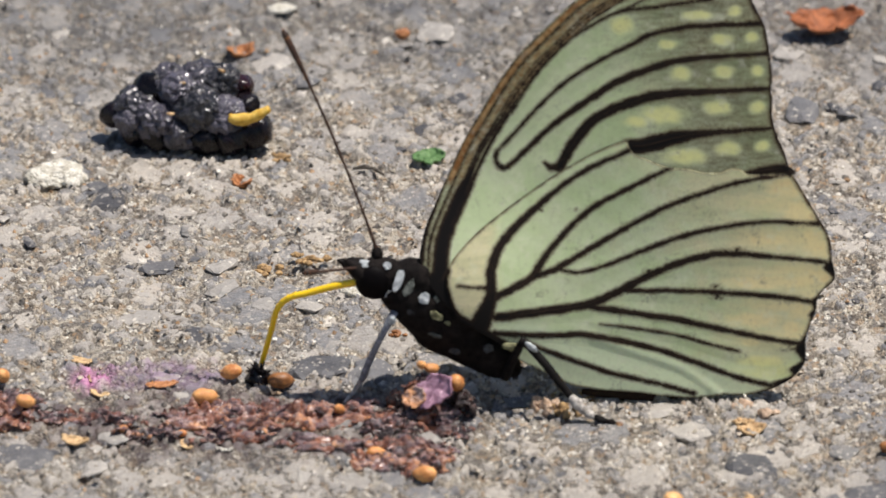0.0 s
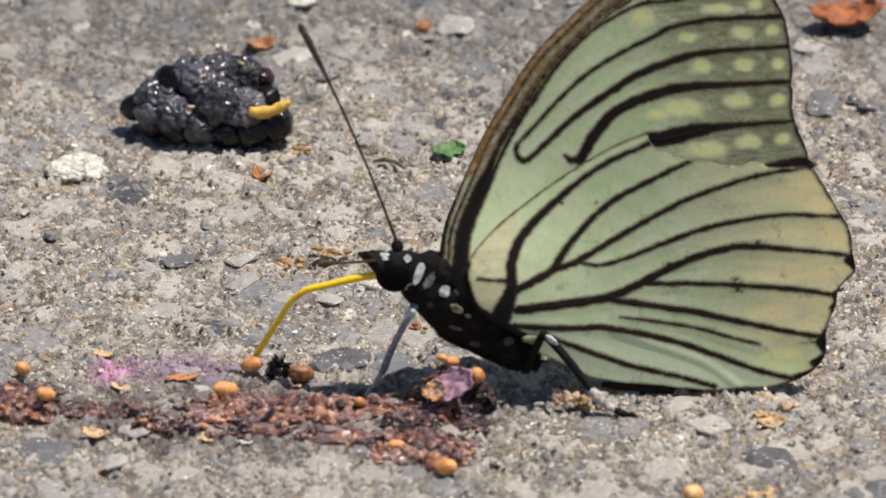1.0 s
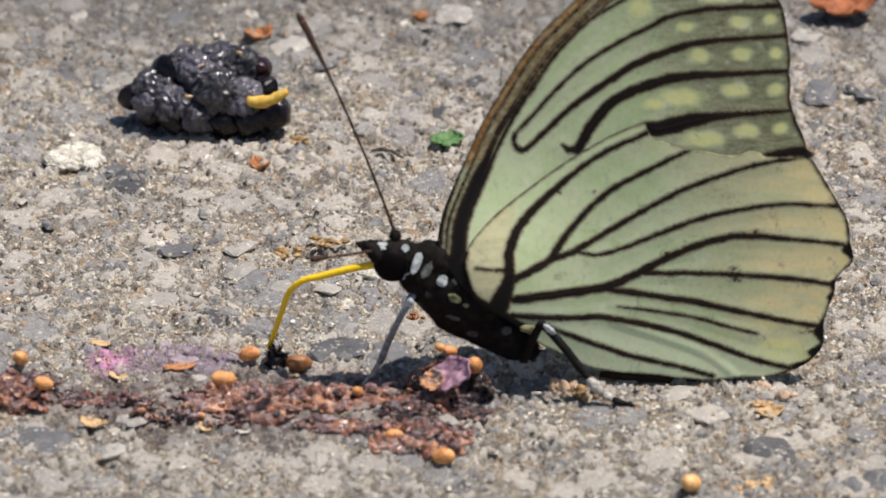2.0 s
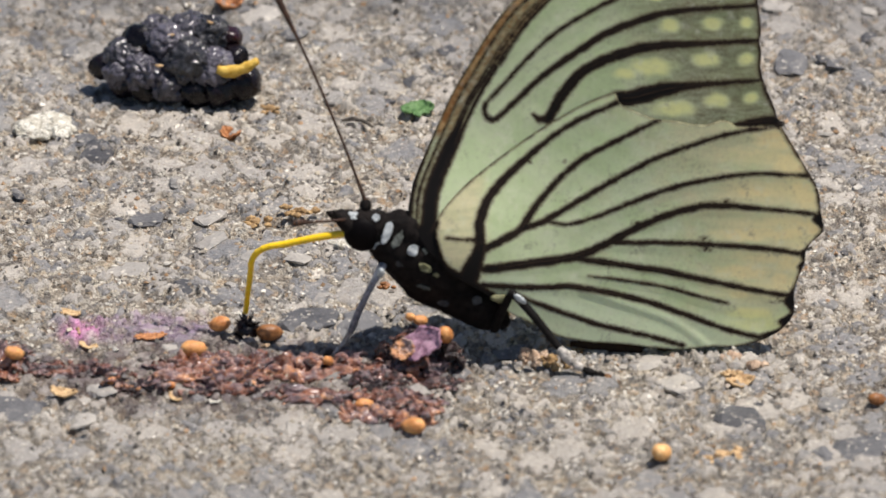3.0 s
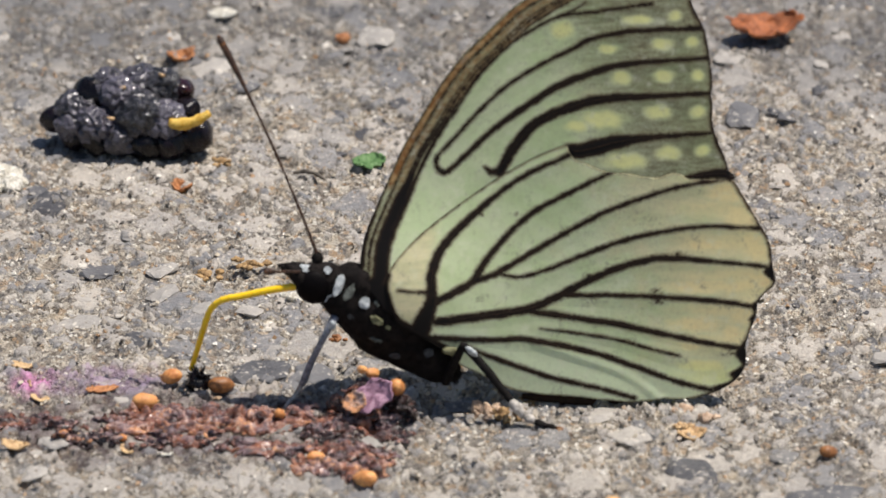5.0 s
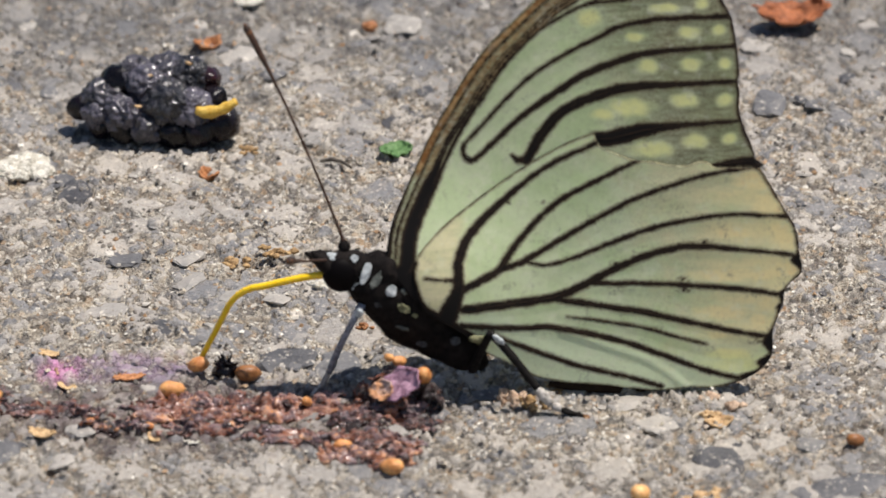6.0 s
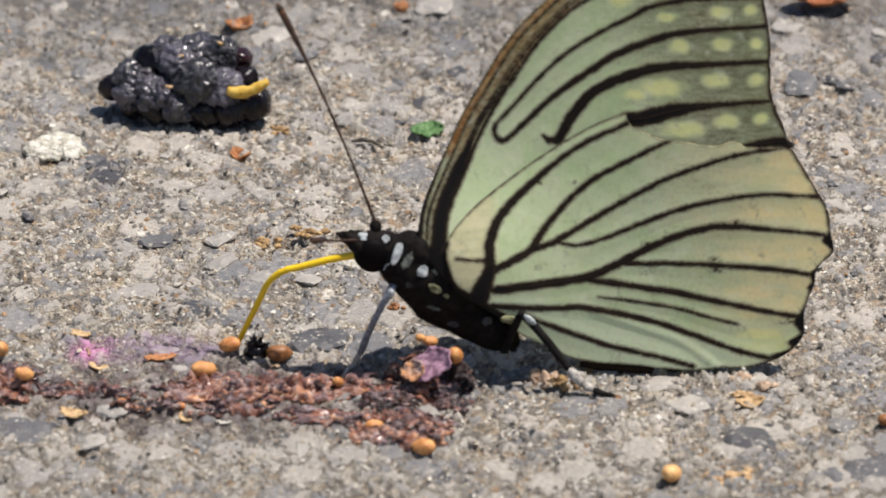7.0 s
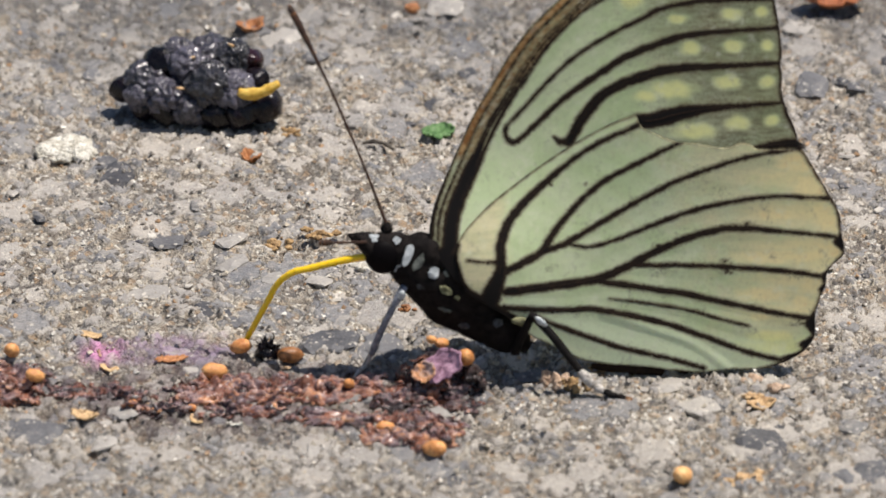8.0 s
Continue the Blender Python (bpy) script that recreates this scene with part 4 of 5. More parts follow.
        tube(bm, [(18.8, -6.7, 0.4), (19.3, -6.8 + dy, 0.5), (19.6, -6.9 + 1.4 * dy, 0.2)], [0.14, 0.1, 0.03], 6, count=8)
        part("claw", bm, CLUB, leg)
    return fly, head


def antenna(head, length, bow):
    """A bowed stalk along +z from its base, swelling into a club, with faint rings."""
    bm = bmesh.new()
    n = 60
    pts = [(4 * bow * (k / n) * (1 - k / n), 0, length * k / n) for k in range(n + 1)]
    radii = [0.20 - 0.07 * min(1, k / 8) + (0.03 if k % 2 else 0) + 0.22 * float(ease(np.array(k / n), 0.70, 0.93)) for k in range(n)] + [0.2]
    tube(bm, pts, radii, 8, count=n + 1)
    ob = part("antenna", bm, ANTENNA, head, "thin dark brown antenna with a club")
    bm = bmesh.new()
    tube(bm, [(4 * bow * u * (1 - u), 0, length * u) for u in (0.95, 0.975, 1.005)], [0.37, 0.35, 0.12], 8)
    part("club", bm, CLUB, ob, "brown tip of the club")
    return ob


def aim(base, tip, roll=0):
    """A pose at base (mm) whose +z points to tip."""
    d = Vector(tip) - Vector(base)
    return Matrix.Translation(Vector(base) * MM) @ d.to_track_quat("Z", "Y").to_matrix().to_4x4() @ pose(0, 0, 0, 0, 0, roll)


BUTTERFLY, HEAD = butterfly()
ANTENNA_A, ANTENNA_B = antenna(HEAD, 25.3, 0.55), antenna(HEAD, 9.6, 0.15)
LINKS = 22
PROBOSCIS = []
for i in range(LINKS):
    bm = bmesh.new()
    r = 0.41 - 0.12 * i / (LINKS - 1)
    tube(bm, [(0, 0, -0.3), (0, 0, 0.5), (0, 0, 1.25)], [0.5 * r, r, r, r, r, r, r, r, 0.5 * r], 10, count=18)
    PROBOSCIS.append(part("proboscis_link", bm, YELLOW, HEAD, "bright yellow feeding tube" if i == 0 else ""))

# ---- fruit and litter ----
RND = random.Random(21)


def seed_grain(x, y, size, turn, tilt=15, lift=0.0, material=None, label="small orange-tan berry seed lying on the asphalt"):
    size *= 0.86
    s = thing("berry_seed", x, y, rest(x, y) + lift, label, "seed", "berry seeds", turn=turn)
    bm = bmesh.new()
    for v in blob(bm, (0, 0, 0.72 * size), (1.18 * size, 0.86 * size, 0.8 * size), (0, tilt, 0), 0.10 * size, 0.9 * size, RND.randint(0, 90), 3):
        v.co.x += 0.18 * v.co.x * abs(v.co.x) / size * (1 if v.co.x > 0 else 0)
    part("husk", bm, material or SEED, s)
    bm = bmesh.new()
    blob(bm, (1.32 * size, 0, 0.6 * size), (0.22 * size, 0.14 * size, 0.14 * size), (0, tilt, 0), 0, 1, 0, 2)
    part("tip", bm, STRAW, s, "paler pointed tip")
    return s


def mulberry():
    m = thing("mulberry", -28.2, 58.6, rest(-28.2, 58.6), "shrivelled black mulberry with a yellow stalk, lying on asphalt", "mulberry")
    # lumps: x, y, z from the middle of the fruit, radius, skin
    lumps = [(-8.7, 0.5, 3.1, 1.5, 0), (-6.0, 0.5, 3.9, 2.4, 1), (-6.6, -1, 2.9, 1.7, 1), (-3.9, -1.6, 3.3, 2.2, 1), (-4.4, 1.8, 5.6, 2.1, 0), (-2.4, 2.2, 6.1, 2.2, 1),
             (-0.9, 0.6, 5.6, 2.5, 1), (0.9, 2.2, 6.1, 2.5, 1), (3.2, 1.7, 6.1, 2.4, 1), (5.3, 1.5, 6.1, 1.5, 2), (1.2, -1.5, 4.4, 2.9, 1), (3.5, -2, 4.0, 2.4, 1),
             (6.2, -0.3, 4.6, 1.5, 0), (6.9, -1.8, 2.3, 2.2, 0), (4.4, -2.8, 1.8, 2.0, 0)]
    lumps += [(1.6, -2.7, 1.8, 2.1, 0), (-1.2, -2.5, 2.2, 1.9, 1), (-6.2, -0.9, 1.8, 1.8, 0),
             (-3.8, -1.6, 1.7, 2.0, 0), (-0.6, 1, 2.2, 2.5, 0), (3.3, 1.5, 3.4, 2.4, 0), (-4.4, 1.5, 3.4, 2.4, 0)]
    for k, (x, y, z, r, dry) in enumerate(lumps):
        bm = bmesh.new()
        made = blob(bm, (x, y, z), (1.08 * r, r, r), (0, 0, 0), 0.0, 1.0, k, 5 if dry == 1 else 4)
        for v in made:
            d = (v.co - Vector((x, y, z))).normalized()
            if dry == 1:
                # shrivelled skin: broad dents, sharp creases, fine crumple
                p = v.co + Vector((3.7 * k, 0, 0))
                dent = noise.noise(p * 0.7)
                crease = 1 - abs(noise.noise(p * Vector((1.3, 1.3, 0.9)) + noise.noise_vector(p * 0.8))) * 2.4
                crumple = 1 - abs(noise.noise(p * 2.9 + noise.noise_vector(p * 1.7))) * 2.2
                v.co += d * (0.45 * dent + 0.36 * max(-0.8, crease) - 0.12 + 0.10 * crumple)
            else:
                v.co += wobble(v.co, 1.8, 0.4, k) + wobble(v.co, 0.8, 0.10, k)
            v.co.z = max(v.co.z, 0.05)
        part("drupelet", bm, (BERRY, BERRY_DRY, BERRY_RED)[dry], m, "dark red glossy drupelet" if dry == 2 else "")
    bm = bmesh.new()
    tube(bm, [(4.3, -4.0, 4.9), (5.6, -4.1, 4.7), (7.0, -4.1, 5.0), (8.8, -4.0, 6.0)], [0.5, 0.72, 0.66, 0.62, 0.42], 10, count=20)
    for v in bm.verts:
        v.co += wobble(v.co, 0.9, 0.16, 2)
    part("stalk", bm, STALK, m, "short yellow stalk")
    for x, y, z, a in ((-2.2, -3.6, 5.2, 10), (3.4, 0.4, 8.6, 30), (-1.0, -0.8, 7.6, -20)):
        bm = bmesh.new()
        blob(bm, (x, y, z), (0.55, 0.2, 0.22), (0, a, a), 0.1, 0.5, 3, 2)
        part("style", bm, STRAW, m, "dry brown withered style")
    return m


def crushed_fruit():
    c = thing("crushed_mulberry", -20, -5, 0, "smear of crushed mulberry pulp dried to brown fibres on asphalt", "crushed fruit")
    rnd = random.Random(9)

    def at(x, y, z):
        return (x + 20, y + 5, z)

    # low mounds of pulp: place, half size
    mounds = [
            (-37.5, -3.6, 4.6, 1.7, 1.0, 0), (-35.0, -4.6, 3.6, 1.2, 0.7, 1), (-26.5, -3.4, 4.4, 2.0, 0.9, 0), (-20.0, -3.4, 5.6, 2.2, 0.9, 0),
            (-13.0, -3.0, 5.2, 1.8, 0.8, 0), (-22.5, -6.6, 5.0, 1.0, 0.8, 1), (-13.5, -7.8, 4.8, 1.4, 0.8, 1)]
    # the last mound is coloured dark for the shaded mass under a seed
    mounds += [(-8.6, -9.6, 4.6, 1.5, 1.0, 1),
            (-3.6, -10.2, 4.4, 1.7, 1.2, 0), (-5.6, -5.6, 2.8, 2.2, 1.3, 1), (-1.4, -4.4, 3.2, 2.0, 3.6, 0), (-45.6, -4.4, 3.4, 3.8, 2.4, 0),
            (-46.5, -1.2, 2.6, 1.6, 1.6, 0), (-2.0, -3.5, 2.8, 1.6, 6.6, 0), (-6.2, -12.6, 4.2, 1.3, 1.4, 0), (-1.6, -14.4, 2.6, 1.4, 1.8, 1), (0.9, -3.2, 1.7, 1.8, 4.2, 1), (1.9, -4.3, 1.2, 1.3, 4.3, 1)]
    for k, (x, y, a, b, h, dark) in enumerate(mounds):
        y = y if x < -43 or (x > -6.5 and y > -7) else y - 1.4
        bm = bmesh.new()
        for v in blob(bm, (0, 0, -0.25), (a, b, 0.7 * h), (0, 0, rnd.uniform(-8, 8)), 0.0, 1, 0, 5):
            q = v.co + Vector(at(x, y, 0.1))
            v.co = q + wobble(q, 1.6, 1.1, k) + wobble(q, 0.6, 0.6, k + 3) + wobble(q, 0.25, 0.25, k + 3)
        part("pulp", bm, PULP_DARK if dark else PULP, c, "dark sticky pulp" if dark else "brown dried pulp")
    # heap by the purple skin, and long smears, the last two for dark slots: start, end, depth, width
    strips = [(-4.5, 2.0, -3.4, 2.6), (-9.0, 0.5, -14.6, 2.2), (-41, -33, -5.0, 1.6), (-29, -8, -5.4, 3.4), (-27, -8, -3.6, 2.0), (-16, 0.5, -11.0, 2.4), (-8, 1.5, -6.6, 3.6), (-48, -43, -4.2, 3.6), (-25.0, -18.0, -9.2, 0.9), (-34.0, -28.0, -8.8, 0.7)]
    # matted sheets of dried flesh, drawn out along the smear and torn into holes
    for k, (a, b, y0, w) in enumerate(strips):
        nx, ny = int((b - a + 3) / 0.16), int((w + 1.6) / 0.13)
        gx, gy = np.meshgrid(np.linspace(a - 1.5, b + 1.5, nx), y0 + np.linspace(-0.5, 0.5, ny) * (w + 1.6))
        edge = 1 - np.maximum(np.abs((gx - 0.5 * (a + b)) / (0.5 * (b - a) + 1.3)) ** 3, np.abs((gy - y0) / (0.5 * w + 0.7)) ** 2)
        up = np.empty(gx.shape)
        for i in range(ny):
            for j in range(nx):
                p = Vector((gx[i, j], gy[i, j], 7.0 * k))
                p = p + 0.7 * noise.noise_vector(p * 0.5)
                strand = 1 - 2 * abs(noise.noise(Vector((0.17 * p.x, 0.95 * p.y, p.z))))
                thread = 1 - 2 * abs(noise.noise(Vector((0.36 * p.x, 2.1 * p.y, p.z + 3))))
                clot = noise.noise(Vector((0.32 * p.x, 0.7 * p.y, p.z + 5)))
                up[i, j] = 0.55 * strand + 0.35 * thread + 0.75 * clot
        tall = 1.6 if y0 == -3.4 else 1.2 if a < -43 else 0.75
        height = edge + 0.95 * up - 1.05
        z = relief(gx.ravel(), gy.ravel())[0].reshape(gx.shape) + 0.1 + tall * np.clip(height, -0.3, 2) + 0.35 * up + (1.2 if tall > 1 else 0) * np.clip(edge, 0, 1)
        keep = height > 0
        at_grid = np.arange(nx * ny).reshape(ny, nx)
        full = keep[:-1, :-1] | keep[:-1, 1:] | keep[1:, 1:] | keep[1:, :-1]
        quads = np.stack([at_grid[:-1, :-1], at_grid[:-1, 1:], at_grid[1:, 1:], at_grid[1:, :-1]], axis=2)[full]
        used, index = np.unique(quads, return_inverse=True)
        me = bpy.data.meshes.new("pulp_mat")
        co = np.stack([gx.ravel() + 20, gy.ravel() + 5, z.ravel()], axis=1)[used] * MM
        me.from_pydata(co.tolist(), [], index.reshape(-1, 4).tolist())
        me.polygons.foreach_set("use_smooth", np.ones(len(me.polygons), bool))
        mat = piece("pulp_mat", me, (PULP, PULP, PULP, PULP, PULP_DARK, PULP, PULP_DARK, PULP, PULP_DARK, PULP_DARK)[k], c, "matted brown fruit flesh")
        thick = mat.modifiers.new("thickness", "SOLIDIFY")
        thick.thickness, thick.offset = 0.0003, -1.0
    # loose strings over them
    for k in range(70):
        a, b, y0, w = strips[(k * 7) % 10]
        x, y = rnd.uniform(a, b), y0 + rnd.uniform(-0.55, 0.55) * w
        n, turn = min(0.5 * (b - a), rnd.choice((0.6, 0.9, 1.4, 2.2))) * rnd.uniform(0.7, 1.2), radians(rnd.gauss(0, 14))
        z = rest(x, y) + rnd.uniform(0.2, 0.7) + (1.2 if a < -43 else 2.4 if y0 == -3.4 else 0)
        r = rnd.choice((0.07, 0.1, 0.14, 0.2))
        path = [Vector(at(x + n * u * math.cos(turn), y + n * u * math.sin(turn) + rnd.gauss(0, 0.3), z + rnd.gauss(0, 0.16) - 0.25 * abs(u))) for u in (-1, -0.5, 0, 0.5, 1)]
        bm = bmesh.new()
        tube(bm, path, [0.4 * r, r, 0.8 * r, r, 0.3 * r], 6, 0.6, 20)
        for v in bm.verts:
            v.co += wobble(v.co, 0.9, 0.35, k) + wobble(v.co, 0.3, 0.12, k + 5)
        part("fibre", bm, (PULP, PULP_DARK, PULP_PALE, PULP_DARK, PULP_PALE)[k % 5], c)
    for k in range(28):
        a, b, y0, w = strips[(k * 3) % 10]
        x, y = rnd.uniform(a, b), y0 + rnd.uniform(-0.6, 0.6) * w
        n, turn = rnd.choice((0.4, 0.6, 0.8, 1.2)) * rnd.uniform(0.7, 1.2), rnd.gauss(0, 24)
        z = rest(x, y) + rnd.uniform(0.2, 0.9) + (1.3 if a < -43 else 2.6 if y0 == -3.4 else 0)
        bm = bmesh.new()
        for v in blob(bm, at(x, y, z), (n, min(0.8 * n, rnd.uniform(0.15, 0.7)), rnd.uniform(0.12, 0.35)), (rnd.uniform(-50, 50), rnd.uniform(-14, 14), turn), 0.0, 1, 0, 3):
            v.co += wobble(v.co, 1.2, 0.5, k) + wobble(v.co, 0.4, 0.3, k + 5)
        part("shred", bm, (PULP, PULP_PALE, PULP_DARK, PULP_DARK)[k % 4], c)
    for material, count, low, high in ((PULP_PALE, 30, 0.12, 0.3), (PULP_DARK, 60, 0.12, 0.4), (PULP, 40, 0.12, 0.3)):
        bm = bmesh.new()
        for k in range(count):
            a, b, y0, w = strips[rnd.randrange(10)]
            x, y, r = rnd.uniform(a - 1.5, b + 1.5), y0 + rnd.gauss(0, 0.75) * w, rnd.uniform(low, high)
            blob(bm, at(x, y, rest(x, y) + rnd.uniform(0.0, 0.5)), (1.5 * r, r, 0.7 * r), (rnd.uniform(-40, 40), 0, rnd.uniform(-50, 50)), 0.5 * r, 0.8 * r, k, 2)
        tagged(part("crumb_scatter", bm, material, c, "scattered fruit crumbs"), kind="stuff")
    return c


def skin_scrap(x, y, z, a, b, turn, material, label, name="fruit_skin", category="fruit skin", cup=0.8, seed=0):
    """A curled, torn flake with thickness."""
    t = thing(name, x, y, rest(x, y) + z, label, category, turn=turn)
    bm = bmesh.new()
    n, m = 18, 14
    grid = []
    for i in range(n + 1):
        for j in range(m + 1):
            u, v = 2 * i / n - 1, 2 * j / m - 1
            k = math.sqrt(max(1e-6, 1 - 0.5 * v * v)), math.sqrt(max(1e-6, 1 - 0.5 * u * u))
            p = Vector((u * k[0], v * k[1], 0))
            r = 1 + 0.34 * noise.noise(p * 2.2 + Vector((seed, 0, 3))) + 0.2 * noise.noise(p * 5.5 + Vector((seed, 0, 3)))
            z0 = cup * (p.x * p.x * 0.7 + 0.4 * p.y * p.y) + 0.18 * noise.noise(p * 3 + Vector((0, seed, 0)))
            grid.append(bm.verts.new((p.x * a * r, p.y * b * r, z0 * min(a, b))))
    for i in range(n):
        for j in range(m):
            q = i * (m + 1) + j
            bm.faces.new((grid[q], grid[q + m + 1], grid[q + m + 2], grid[q + 1]))
    low = min(v.co.z for v in bm.verts)
    for v in bm.verts:
        v.co.z -= low
    ob = part("flake", bm, material, t)
    thick = ob.modifiers.new("thickness", "SOLIDIFY")
    thick.thickness = 0.00018
    return t


def crumb(x, y, size, material, label, name="crumb", category="crumb", turn=0, squash=0.6, lift=0.0, rough=0.35, count=1, seed=0):
    """A small lump, or a few stuck together."""
    t = thing(name, x, y, rest(x, y) + lift, label, category, turn=turn)
    rnd = random.Random(seed * 13 + 1)
    for k in range(count):
        s = size * (1 if k == 0 else rnd.uniform(0.45, 0.8))
        p = (0, 0) if k == 0 else (rnd.uniform(-1.1, 1.1) * size * (1 + 0.12 * count), rnd.uniform(-0.8, 0.8) * size * (1 + 0.10 * count))
        bm = bmesh.new()
        for v in blob(bm, (p[0], p[1], squash * s * 0.7), (s, 0.75 * s, squash * s), (0, 0, rnd.uniform(-40, 40)), 0.0, 1, 0, 3):
            v.co += wobble(v.co, 0.9 * s, 1.0 * rough * s, seed + k) + wobble(v.co, 0.35 * s, 0.6 * rough * s, seed + k)
        part("lump", bm, material, t)
    return t


def straw(x, y, points, radius, material, label, name="straw", category="plant scrap"):
    t = thing(name, x, y, rest(x, y), label, category)
    bm = bmesh.new()
    tube(bm, points, [0.6 * radius, radius, radius, 0.4 * radius], 7, 0.7, 16)
    for v in bm.verts:
        v.co += wobble(v.co, 0.6, 0.12, 2)
    part("stem", bm, material, t)
    return t


mulberry()
crushed_fruit()
for x, y, size, turn, tilt, lift in ((-22.2, 2.6, 1.15, 160, 25, 0.3), (-25.0, -1.6, 1.25, 10, 5, 0.4), (1.4, -4.5, 1.15, 80, 60, 3.0), (-1.8, -17.6, 1.25, 150, 20, 0.2),
                                     (-10.8, -5.0, 0.75, 60, 40, 0.9), (-1.2, -3.2, 0.8, 30, 20, 5.1), (-2.2, -3.2, 0.65, 120, 20, 5.7),
                                     (-46.3, 2.6, 1.1, 80, 50, 0.6), (-43.5, -5.2, 1.0, 20, 30, 0.6), (-27.0, -8.6, 0.55, 130, 10, 0.3),
                                     (-33.2, -8.2, 0.6, 60, 10, 0.1), (-7.0, -12.6, 0.9, 10, 10, 0.1)):
    seed_grain(x, y, size, turn, tilt, lift)
seed_grain(23.4, -23.2, 1.3, 60, 30, 0.2, STRAW_SEED, "pale orange berry seed lying on the asphalt")
seed_grain(45.9, -12.0, 0.95, 20, 20, 0.1, BROWN_SEED, "brown berry seed lying on the asphalt")
seed_grain(-17.2, 2.4, 1.3, 10, 5, 0.4, BROWN_SEED, "brown berry seed beside a dark withered calyx")
# the dark calyx at which the butterfly sips
calyx = thing("withered_calyx", -19.4, 2.8, rest(-19.4, 2.8), "black spiky withered calyx of a fruit between seeds", "calyx")
bm = bmesh.new()
blob(bm, (0, 0, 0.9), (1.3, 1.1, 1.0), (0, 0, 0), 0.4, 0.7, 4, 3)
part("core", bm, BERRY, calyx)
for k in range(22):
    a, b = 2.4 * k, 0.25 + 0.8 * (k % 7) / 7
    d = Vector((math.cos(a) * math.sin(b), math.sin(a) * math.sin(b), math.cos(b)))
    bm = bmesh.new()
    tube(bm, [Vector((0, 0, 0.9)) + d * q for q in (0.6, 1.3, 1.5 + 0.5 * RND.random())], [0.2, 0.14, 0.05], 6, count=6)
    part("spike", bm, BERRY, calyx)
for x, y, z, a, b, turn, material, label, number in ((-0.9, -5.4, 4.1, 2.2, 1.5, 30, SKIN, "torn purple mulberry skin on the crushed fruit", 2),
                                                     (-2.9, -5.8, 2.6, 1.2, 1.0, 30, PULP_PALE, "scrap of orange-brown fruit flesh", 6)):
    flap = skin_scrap(x, y, z, a, b, 0, material, label, seed=number, cup=0.5)
    flap.matrix_basis = flap.matrix_basis @ pose(0, 0, 0, 48, -turn, 0)
skin_scrap(44.3, 85.6, 0.2, 4.1, 2.8, 10, RUST_LEAF, "curled rust-brown bud scale on asphalt", "bud_scale", "bud scale", 1.2, 4)
skin_scrap(-23.3, 80.2, 0.1, 1.5, 1.1, 25, RUST_ORANGE, "small orange-brown flake behind the mulberry", "bud_scale", "bud scale", 1.9, 9)
skin_scrap(-22.3, 48.3, 0.0, 1.0, 0.9, -40, RUST_ORANGE, "tiny orange-brown flake on asphalt", "bud_scale", "bud scale", 2.0, 12)
skin_scrap(32.0, -7.6, 0.0, 1.4, 1.0, 20, STRAW, "straw-coloured husk flake on asphalt", "husk", "husk", 1.3, 15)
crumb(31.2, -6.4, 0.5, STRAW, "straw-coloured husk crumbs on asphalt", "husk", "husk", seed=19, count=8)
crumb(29.4, -22.8, 0.8, STRAW, "straw-coloured husk crumbs on asphalt", "husk", "husk", seed=17, count=14)
skin_scrap(-1.6, 53.4, 0.15, 1.75, 1.7, 20, GREEN, "small torn green leaf scrap on asphalt", "leaf_scrap", "leaf", 0.55, 8)
rock = thing("pebble", -43.2, 50.2, rest(-43.2, 50.2), "flat chalky white crust of rock on asphalt", "pebble")
for k, (x, y, z, a, b, c) in enumerate(((-1.0, -0.4, 0.3, 2.3, 2.2, 0.9), (1.3, 0.3, 0.3, 2.0, 2.4, 0.8), (-0.2, 1.6, 0.2, 2.0, 1.4, 0.7), (2.6, -0.6, 0.1, 1.0, 1.0, 0.5))):
    bm = bmesh.new()
    for v in blob(bm, (x, y, z), (a, b, c), (0, 0, 0), 0.0, 1, 0, 5):
        d = (v.co - Vector((x, y, z))).normalized()
        v.co += wobble(v.co, 1.3, 0.55, 3 * k) + d * (0.22 * noise.noise(v.co * 2.3) + 0.2 * noise.noise(v.co * 5.0))
    part("lump", bm, PALE_ROCK, rock)
crumb(-4.9, 13.2, 0.55, BROWN_SEED, "dark red-brown crumb behind the butterfly's leg", seed=41, count=4)
crumb(-4.8, 84.6, 0.9, RUST_ORANGE, "tiny orange crumb on asphalt", seed=3)
crumb(-18.0, 54.2, 0.6, CRUMB, "small brown crumb on asphalt", seed=4, count=10)
crumb(-19.2, 27.2, 0.65, CRUMB, "small brown crumb on asphalt", seed=5, count=10)
crumb(-14.4, 28.2, 0.65, CRUMB, "small tan crumb on asphalt", seed=6, count=12)
crumb(10.7, -2.2, 0.62, PINK_STONE, "pinkish crumb of stone under the hindwing", seed=50, count=6, squash=1.7, lift=0.2, rough=0.5)
crumb(11.7, -2.8, 0.66, PINK_STONE, "pinkish crumb of stone under the hindwing", seed=51, count=7, squash=1.4, lift=0.2, rough=0.5)
crumb(12.6, -3.5, 0.55, CRUMB, "tan crumbs heaped by the butterfly's leg", seed=8, count=16, lift=0.3, squash=0.9, rough=0.6)
crumb(9.8, -1.6, 0.6, PINK_STONE, "pinkish crumb of stone under the hindwing", seed=52, count=5, squash=2.0, lift=0.2, rough=0.5)
crumb(15.6, -0.4, 0.45, CRUMB, "tan crumbs heaped by the butterfly's leg", seed=9, count=12)
crumb(31.4, -2.6, 0.8, PINK_STONE, "pinkish tan crumb of grit", seed=10, count=4)
crumb(33.6, -4.2, 0.8, PINK_STONE, "pinkish tan crumb of grit", seed=11, count=3)
